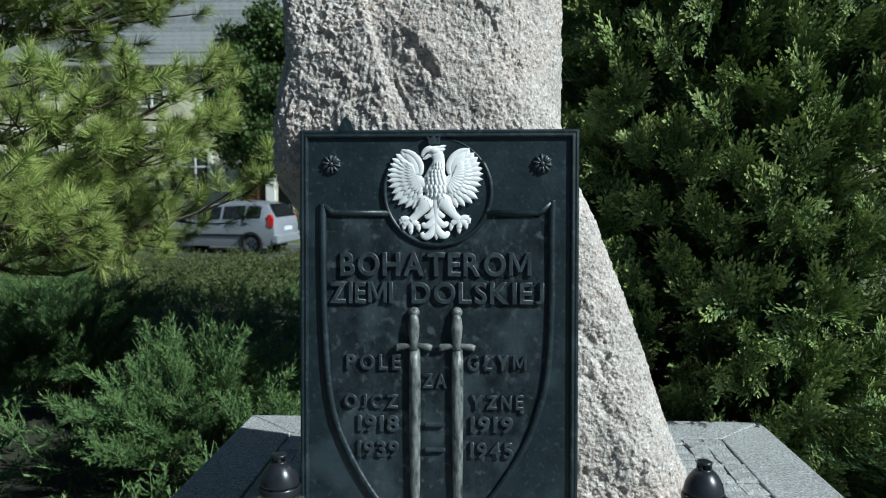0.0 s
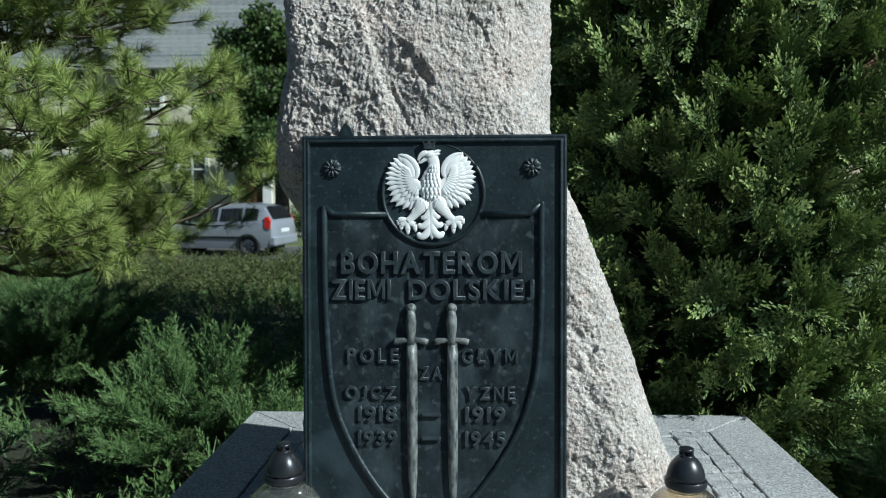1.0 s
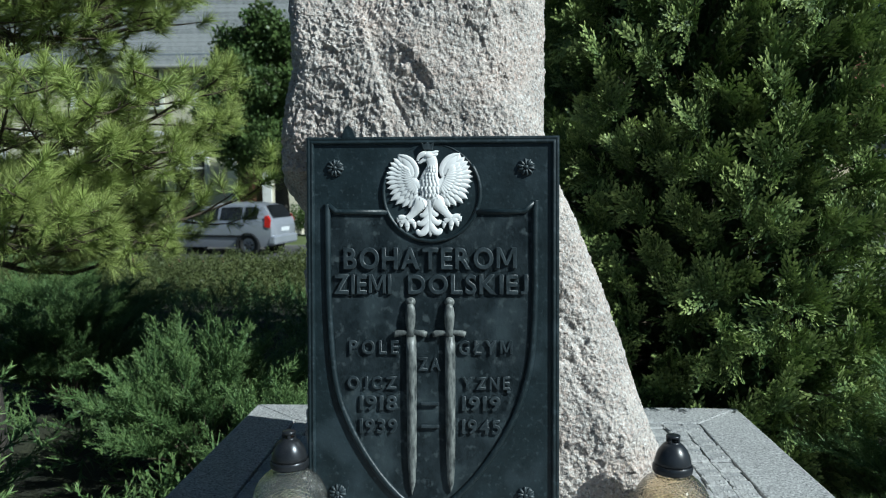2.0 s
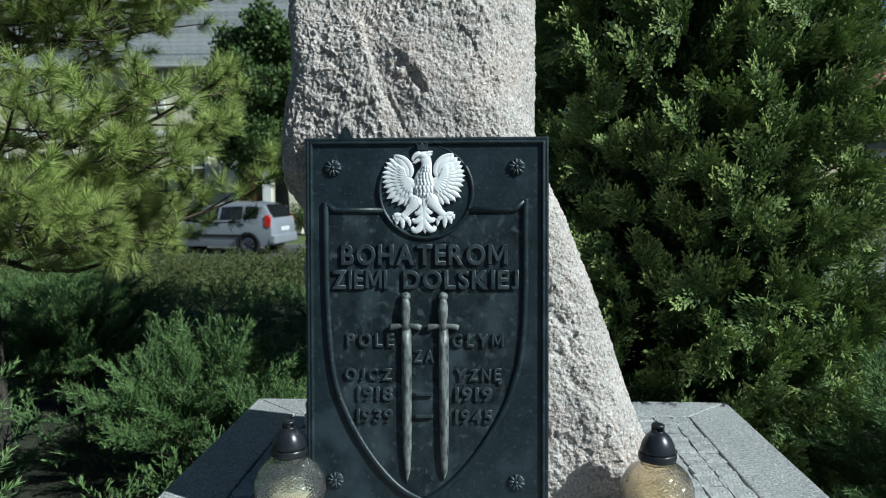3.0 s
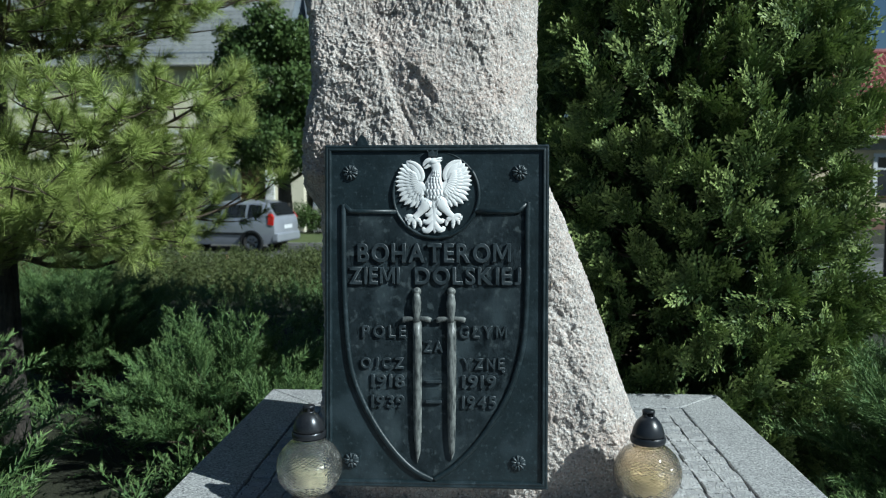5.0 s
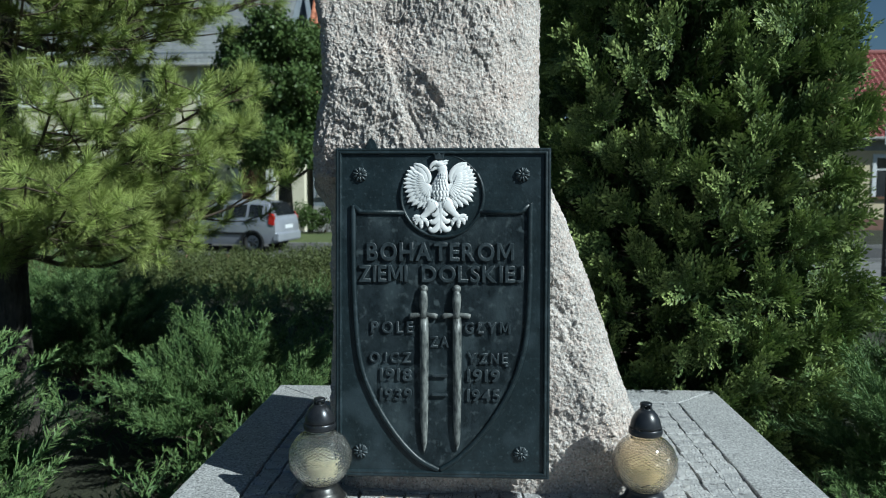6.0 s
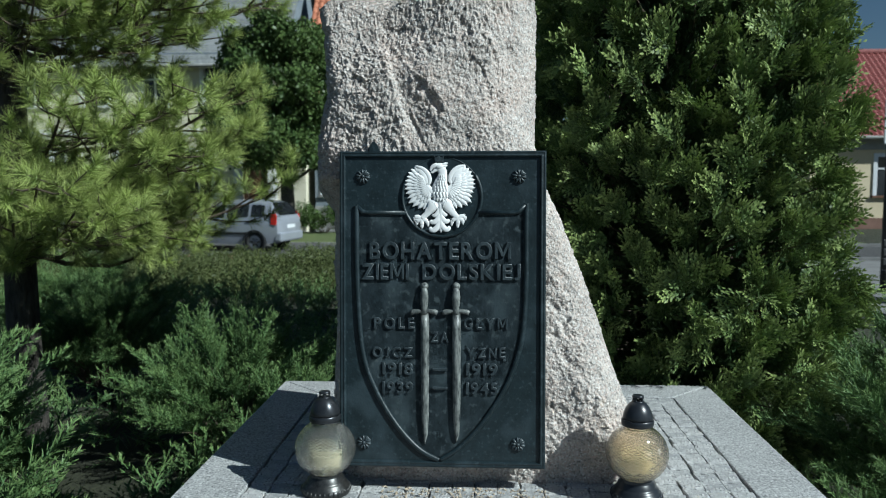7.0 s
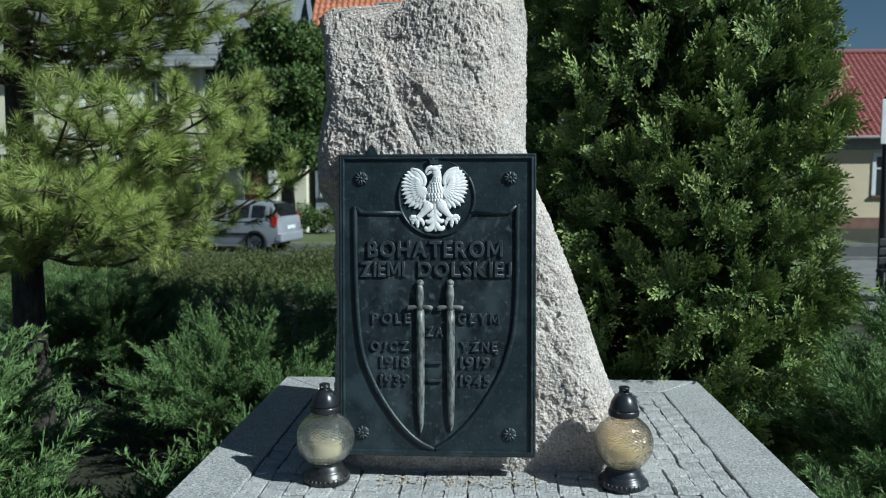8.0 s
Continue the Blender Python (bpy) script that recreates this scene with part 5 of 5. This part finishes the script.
def tiled_roof(ob, x0, x1, y0, y1, ze, zr, material, row, tile, wavy, over=0.45):
    """A gable roof: two slopes of overlapping tile courses, a ridge, a gutter and closed gables."""
    ym = (y0 + y1) / 2
    slope = (zr - ze) / (ym - y0)
    for sgn in (1, -1):
        ya = y0 - over if sgn == 1 else y1 + over
        run = ym - y0 + over
        n = int(run * math.hypot(1, slope) / row)
        bm = bmesh.new()
        prism(bm, [(ya, ze - over * slope - 0.10), (ym, zr - 0.10), (ym, zr - 0.01), (ya, ze - over * slope - 0.01)], 0, x0 - 0.28, x1 + 0.28)
        deck = part("roof_slope", bm, BLACK, ob)
        k = max(2, int((x1 - x0 + 0.6) / tile))
        per = 4 if wavy else 2
        xs = np.linspace(x0 - 0.3, x1 + 0.3, k * per + 1)
        for i in range(n):
            bm = bmesh.new()
            s0, s1, lip = i / n, (i + 1.12) / n, 0.05 if wavy else 0.026
            prev = None
            for j, x in enumerate(xs):
                hump = (0.035 * math.sin(2 * math.pi * (j % per) / per)) if wavy else 0.006 * math.sin(j * 2.4 + i)
                q = []
                for s, lift in ((s0, lip), (s1, 0.012)):
                    q.append(bm.verts.new((x, ya + sgn * run * s, ze - over * slope + run * slope * s + lift + hump)))
                q.append(bm.verts.new((x, ya + sgn * run * s0, ze - over * slope + run * slope * s0 + hump * 0.5)))
                if prev:
                    bm.faces.new((prev[0], q[0], q[1], prev[1]))
                    bm.faces.new((prev[2], q[2], q[0], prev[0]))
                prev = q
            part("tile_course", bm, material, deck)
    part("ridge", tube(bmesh.new(), [(x0 - 0.3, ym, zr + 0.02), (x1 + 0.3, ym, zr + 0.02)], 0.14, 10), material, ob)
    part("gutter", tube(bmesh.new(), [(x0 - 0.3, y0 - over - 0.06, ze - over * slope - 0.06), (x1 + 0.3, y0 - over - 0.06, ze - over * slope - 0.06)], 0.075, 10), STONEBASE, ob, "grey gutter under the eaves")
    for x in (x0, x1 - 0.3):
        bm = prism(bmesh.new(), [(y0, ze - 0.02), (y1, ze - 0.02), (ym, zr - 0.12)], 0, x + 0.002, x + 0.298)
        part("gable", bm, BLUEGREY if material is not RED else BEIGE, ob)


def make_left_house():
    ob = thing("house", "two-storey cream house with white surrounds, brown door and grey slate roof", "house")
    g, y = -0.74, 29.0
    x0, x1 = -27.0, -7.0
    ups = [(-10.5 - 2.45 * k, 5.0) for k in range(7)]
    lows = [(-11.3 - 2.7 * k, 1.55) for k in range(6)]
    holes = [(x - 0.5, x + 0.5, z - 0.72, z + 0.72) for x, z in ups] + [(x - 0.55, x + 0.55, z - 0.9, z + 0.9) for x, z in lows] + [(-9.50, -8.50, g, 2.3)]
    walls(ob, x0, x1, y, 38.0, g, 6.30, holes, CREAM)
    for x, z in ups:
        make_window(ob, x, z, 1.0, 1.44, y)
    for x, z in lows:
        make_window(ob, x, z, 1.1, 1.8, y)
    door = part("door", boxed((-9.50, y + 0.08, g + 0.12), (-8.50, y + 0.14, 2.3)), OAK, ob, "brown panelled wooden door")
    for c in (-9.25, -8.75):
        for z in (-0.1, 0.75, 1.6):
            part("door_panel", boxed((c - 0.17, y + 0.055, z - 0.3), (c + 0.17, y + 0.08, z + 0.3), 0.01), OAK, door)
    for a in (-9.86, -8.50):
        part("pilaster", boxed((a, y - 0.10, g), (a + 0.36, y - 0.002, 2.45), 0.01), TRIM, ob, "white pilaster beside the door")
    part("frieze", boxed((x0 - 0.02, y - 0.09, 5.98), (x1 + 0.02, y - 0.002, 6.3)), BLUEGREY, ob, "blue-grey band under the eaves")
    part("string_course", boxed((x0 - 0.02, y - 0.08, 3.15), (x1 + 0.02, y - 0.002, 3.35), 0.01), TRIM, ob)
    part("plinth_band", boxed((x0 - 0.02, y - 0.06, g), (-9.88, y - 0.003, 0.2)), STONEBASE, ob)
    tiled_roof(ob, x0, x1 - 1.0, y, 38.0, 6.32, 11.4, SLATE, 0.26, 0.3, False)
    return ob


def make_middle_house():
    ob = thing("house", "blue-grey rendered house with orange tiled roof and skylight", "house")
    g, y = -0.74, 29.3
    x0, x1 = -6.7, 0.7
    holes = [(x - 0.6, x + 0.6, 0.75, 2.35) for x in (-5.75, -3.3, -0.8)]
    walls(ob, x0, x1, y, 37.5, g, 5.2, holes, BLUEGREY)
    for h in holes:
        make_window(ob, (h[0] + h[1]) / 2, 1.55, 1.2, 1.6, y, PANEL, STONEBASE)
    part("plinth_band", boxed((x0 + 0.005, y - 0.06, g), (x1 + 0.02, y - 0.003, 0.3)), STONEBASE, ob, "grey rendered plinth")
    tiled_roof(ob, x0 - 0.25, x1, y, 37.5, 5.2, 10.2, ORANGE, 0.33, 0.24, True)
    sl = part("skylight", boxed((-0.55, -0.5, 0.0), (0.55, 0.5, 0.06), 0.01), DARKPANE, ob, "roof window with dark frame")
    ang = math.degrees(math.atan2(5.0, 4.1))
    sl.matrix_basis = pose(-3.9, y + 2.55, 8.36, ang, 0, 0)
    fr = bmesh.new()
    for lo, hi in (((-0.65, -0.6, -0.05), (-0.55, 0.6, 0.1)), ((0.55, -0.6, -0.05), (0.65, 0.6, 0.1)), ((-0.55, 0.5, -0.05), (0.55, 0.6, 0.1)), ((-0.55, -0.6, -0.05), (0.55, -0.5, 0.1))):
        box(fr, lo, hi)
    part("skylight_frame", fr, BLUEGREY, sl)
    return ob


def make_right_house():
    ob = thing("house", "single-storey beige house with red metal-tile roof and brown base", "house")
    g, y = -0.74, 32.0
    x0, x1 = 13.6, 32.0
    holes = [(x - 0.65, x + 0.65, 0.65, 2.25) for x in (16.95, 20.5, 24.0, 27.5)]
    walls(ob, x0, x1, y, 41.0, g, 3.45, holes, BEIGE)
    for h in holes:
        make_window(ob, (h[0] + h[1]) / 2, 1.45, 1.3, 1.6, y, PANEL, OAK)
    part("plinth_band", boxed((x0 - 0.05, y - 0.06, g), (x1 + 0.05, y - 0.003, -0.28)), BROWNBASE, ob, "brown rendered base")
    part("eaves_band", boxed((x0 - 0.02, y - 0.08, 2.55), (x1 + 0.02, y - 0.002, 3.2)), STONEBASE, ob, "grey band under the eaves")
    tiled_roof(ob, x0, x1, y, 41.0, 3.5, 7.2, RED, 0.40, 0.24, True, 0.5)
    return ob


make_left_house()
make_middle_house()
make_right_house()


# ---- parked car ----
def make_car(m):
    """A small hatchback; x runs from its nose to its tail, y across, z up from the road."""
    car = thing("parked_car", "silver compact hatchback parked at the kerb", "car", m)
    half = 0.82
    # stations along the car: x, sill, belt, roof (or bonnet) height, half width at belt, half width at roof
    st = [(-1.95, 0.36, 0.55, 0.60, 0.62, 0.55), (-1.88, 0.24, 0.68, 0.74, 0.74, 0.64), (-1.4, 0.22, 0.84, 0.90, 0.81, 0.68), (-0.95, 0.22, 0.90, 0.98, 0.82, 0.66), (-0.35, 0.22, 0.93, 1.34, 0.825, 0.58),
          (0.15, 0.22, 0.95, 1.44, 0.825, 0.58), (0.8, 0.22, 0.97, 1.48, 0.825, 0.60), (1.35, 0.22, 0.99, 1.47, 0.82, 0.60), (1.64, 0.24, 1.00, 1.40, 0.81, 0.60), (1.90, 0.28, 0.98, 1.04, 0.78, 0.66), (1.97, 0.36, 0.80, 0.84, 0.70, 0.60)]
    bm = bmesh.new()
    rows = []
    for x, s, b, r, hb, hr in st:
        half_row = [(0, s), (hb * 0.92, s), (hb * 1.0, s + (b - s) * 0.35), (hb, b - 0.06), (hb * 0.985, b), (hr + (hb - hr) * 0.2, b + (r - b) * 0.86), (hr * 0.85, r - 0.01), (0, r + 0.015)]
        ring = [(x, -yy, zz) for yy, zz in half_row] + [(x, yy, zz) for yy, zz in half_row[-2:0:-1]]
        rows.append([bm.verts.new(p) for p in ring])
    for p, q in zip(rows, rows[1:]):
        for j in range(len(p)):
            bm.faces.new((p[j - 1], p[j], q[j], q[j - 1]))
    bm.faces.new(rows[0])
    bm.faces.new(rows[-1])
    body = part("body", bm, SILVER, car, smooth=True)
    body.data.set_sharp_from_angle(angle=radians(40))
    def side_at(x):
        q = np.array(st)
        return [np.interp(x, q[:, 0], q[:, c]) for c in range(1, 6)]
    for sy in (-1, 1):
        for name, xa, xb in (("front_side_window", -0.55, 0.28), ("rear_side_window", 0.36, 1.02), ("quarter_window", 1.10, 1.50)):
            bm = bmesh.new()
            n = 5
            lo, hi = [], []
            for i in range(n + 1):
                x = xa + (xb - xa) * i / n
                s, b, r, hb, hr = side_at(x)
                y0, y1 = hb * 0.985 + 0.004, hr + (hb - hr) * 0.2 + 0.008
                lo.append(bm.verts.new((x, sy * y0, b + 0.025)))
                k = 0.88
                hi.append(bm.verts.new((x, sy * (y0 + (y1 - y0) * k), b + (r - b) * 0.86 * k)))
            for i in range(n):
                bm.faces.new((lo[i], lo[i + 1], hi[i + 1], hi[i]))
            bmesh.ops.solidify(bm, geom=list(bm.faces), thickness=0.006)
            part(name, bm, DARKPANE, body, smooth=True)
        part("side_moulding", boxed((-1.25, sy * 0.832 - 0.012, 0.50), (1.18, sy * 0.832 + 0.012, 0.57), 0.008), BLACK, body)
        for x in (0.18, 0.95):
            part("door_handle", boxed((x, sy * 0.835 - 0.014, 0.84), (x + 0.16, sy * 0.835 + 0.014, 0.875), 0.006), BLACK, body)
        bm = prism(bmesh.new(), [(1.72, 0.80), (1.88, 0.78), (1.90, 0.98), (1.80, 1.12), (1.73, 1.10)], 1, sy * 0.69, sy * 0.825)
        part("tail_light", bm, TAIL, car, "red tail light")
        part("mirror", boxed((-0.52, sy * 0.85 - 0.05, 0.93), (-0.40, sy * 0.93 + 0.04, 1.06), 0.02), SILVER, car)
    bm = bmesh.new()
    q = [bm.verts.new(p) for p in ((1.645, -0.52, 1.385), (1.645, 0.52, 1.385), (1.775, 0.58, 1.210), (1.905, 0.62, 1.035), (1.905, -0.62, 1.035), (1.775, -0.58, 1.210))]
    bm.faces.new((q[0], q[1], q[2], q[5]))
    bm.faces.new((q[5], q[2], q[3], q[4]))
    for v in bm.verts:
        v.co += Vector((0.02, 0, 0.02))
    bmesh.ops.solidify(bm, geom=list(bm.faces), thickness=0.008)
    part("rear_window", bm, DARKPANE, body)
    part("rear_bumper", boxed((1.80, -0.78, 0.30), (2.02, 0.78, 0.56), 0.05), SILVER, car)
    part("front_bumper", boxed((-2.02, -0.74, 0.26), (-1.80, 0.74, 0.52), 0.05), SILVER, car)
    part("number_plate", boxed((1.965, -0.26, 0.66), (1.985, 0.26, 0.77), 0.004), PANEL, car, "plain white plate")
    for x in (-1.25, 1.22):
        for sy in (-1, 1):
            c = Matrix.Translation((x, sy * 0.735, 0.295)) @ Matrix.Rotation(math.pi / 2, 4, "X")
            bm = bmesh.new()
            lathe(bm, [(0.19, -0.09), (0.27, -0.10), (0.295, -0.07), (0.295, 0.07), (0.27, 0.10), (0.19, 0.09), (0.19, -0.09)], 36)
            bmesh.ops.transform(bm, matrix=c, verts=bm.verts)
            wheel = part("tyre", bm, RUBBER, car, smooth=True)
            bm = bmesh.new()
            lathe(bm, [(0.0, 0.055), (0.05, 0.06), (0.06, 0.04), (0.16, 0.05), (0.192, 0.085), (0.192, -0.085), (0.05, -0.03), (0.0, -0.03)], 36)
            bmesh.ops.transform(bm, matrix=c @ Matrix.Diagonal((1, 1, -sy, 1)), verts=bm.verts)
            rim = part("rim", bm, ALLOY, wheel, smooth=True)
            bm = bmesh.new()
            for k in range(6):
                box(bm, (0.07, -0.022, 0.045), (0.15, 0.022, 0.062), 0.004, Matrix.Rotation(k * math.pi / 3, 4, "Z"))
            bmesh.ops.transform(bm, matrix=c @ Matrix.Diagonal((1, 1, -sy, 1)), verts=bm.verts)
            part("rim_slot", bm, BLACK, wheel)
            bm = bmesh.new()
            lathe(bm, [(0.30, -0.02), (0.345, -0.02), (0.345, 0.10), (0.30, 0.10), (0.30, -0.02)], 36)
            bmesh.ops.transform(bm, matrix=Matrix.Translation((0, sy * 0.055, 0)) @ c @ Matrix.Diagonal((1, 1, -sy, 1)), verts=bm.verts)
            part("wheel_arch", bm, BLACK, body)
    return car


make_car(pose(-7.55, 21.2, ground_z(-7.5, 21) + 0.015, 0, 0, -10))


# ---- square at the far side ----
def make_post():
    ob = thing("notice_post", "black steel post carrying a white box panel", "post", pose(6.42, 11.0, ground_z(6.42, 11.0) + 0.03))
    part("pole", tube(bmesh.new(), [(0, 0, -0.05), (0, 0, 3.1)], 0.055, 16), BLACK, ob, smooth=True)
    part("base_plate", boxed((-0.13, -0.13, 0.0), (0.13, 0.13, 0.03), 0.006), BLACK, ob)
    part("panel", boxed((-0.13, -0.085, 2.35), (0.55, -0.058, 3.05), 0.008), PANEL, ob, "white flat panel")
    return ob


def make_bench():
    ob = thing("park_bench", "dark park bench on the paved square", "bench", pose(5.95, 8.6, ground_z(5.95, 8.6) + 0.03, 0, 0, 25))
    for x in (-0.65, 0.65):
        part("leg", boxed((x - 0.03, -0.2, 0), (x + 0.03, 0.2, 0.42), 0.01), BLACK, ob)
        part("arm", tube(bmesh.new(), [(x, -0.2, 0.42), (x, -0.2, 0.62), (x, 0.2, 0.64), (x, 0.22, 0.42)], 0.022, 8), BLACK, ob, smooth=True)
        part("back_post", boxed((x - 0.025, 0.18, 0.4), (x + 0.025, 0.23, 0.86), 0.008), BLACK, ob)
    for k in range(4):
        part("seat_slat", boxed((-0.85, -0.2 + 0.105 * k, 0.42), (0.85, -0.115 + 0.105 * k, 0.455), 0.006), BLACK, ob)
    for k in range(3):
        part("back_slat", boxed((-0.85, 0.155, 0.52 + 0.12 * k), (0.85, 0.18, 0.61 + 0.12 * k), 0.006), BLACK, ob)
    return ob


make_post()
make_bench()


# ---- setts of the plinth ----
def sett_mesh(seed, w, l):
    r = np.random.default_rng(seed)
    def ring(inset, z, jitter):
        return [(sx * (w / 2 - inset) + r.normal(0, jitter), sy * (l / 2 - inset) + r.normal(0, jitter), z + r.normal(0, jitter * 0.7)) for sx, sy in ((-1, -1), (0, -1), (1, -1), (1, 0), (1, 1), (0, 1), (-1, 1), (-1, 0))]
    v = ring(0.0006, -0.022, 0.0005) + ring(0.0008, -0.0030, 0.0011) + ring(0.0025, 0.0, 0.0012)
    v.append((0, 0, 0.0012))
    f = []
    for k in range(2):
        f += [(8 * k + i, 8 * k + (i + 1) % 8, 8 * k + 8 + (i + 1) % 8, 8 * k + 8 + i) for i in range(8)]
    f += [(16 + i, 16 + (i + 1) % 8, 24) for i in range(8)]
    me = bpy.data.meshes.new("sett")
    me.from_pydata(v, [], f)
    me.materials.append(SETT)
    return me


def lay_setts():
    r = np.random.default_rng(11)
    lengths = (0.050, 0.058, 0.066, 0.074)
    x0, x1, y0, y1 = PX0 + RIM + 0.003, PX1 - RIM - 0.003, PY0 + RIM + 0.003, PY1 - RIM - 0.003
    cols = 22
    w = (x1 - x0) / cols
    kinds = [[sett_mesh(10 * i + k, w - 0.0015, l - 0.0015) for k in range(5)] for i, l in enumerate(lengths)]
    rest = bmesh.new()
    for c in range(cols):
        x = x0 + (c + 0.5) * w
        y = y1 - (0.0 if c % 2 else 0.03)
        if not c % 2:
            me, m = sett_mesh(900 + c, w - 0.003, 0.027), pose(x, y1 - 0.015, TOP - 0.002)
            ob = part_of("sett", me, SETT, plinth)
            ob.matrix_basis = m
        while y > y0 + 0.03:
            i = int(r.integers(0, 4))
            l = lengths[i]
            if y - l < y0:
                break
            m = pose(x + r.normal(0, 0.0016), y - l / 2, TOP - 0.002 + max(-0.0012, r.normal(0, 0.0013)), r.normal(0, 0.9), r.normal(0, 0.9), r.normal(0, 2.2))
            me = kinds[i][int(r.integers(0, 5))]
            hidden = -0.26 < x < 0.26 and y - l > 0.12 or y < -0.28
            if hidden:
                n0 = len(rest.verts)
                rest.from_mesh(me)
                rest.verts.ensure_lookup_table()
                bmesh.ops.transform(rest, matrix=m, verts=rest.verts[n0:])
            else:
                ob = part_of("sett", me, SETT, plinth)
                ob.matrix_basis = m
            y -= l
    tagged(part("setts", rest, SETT, plinth), kind="stuff")


lay_setts()
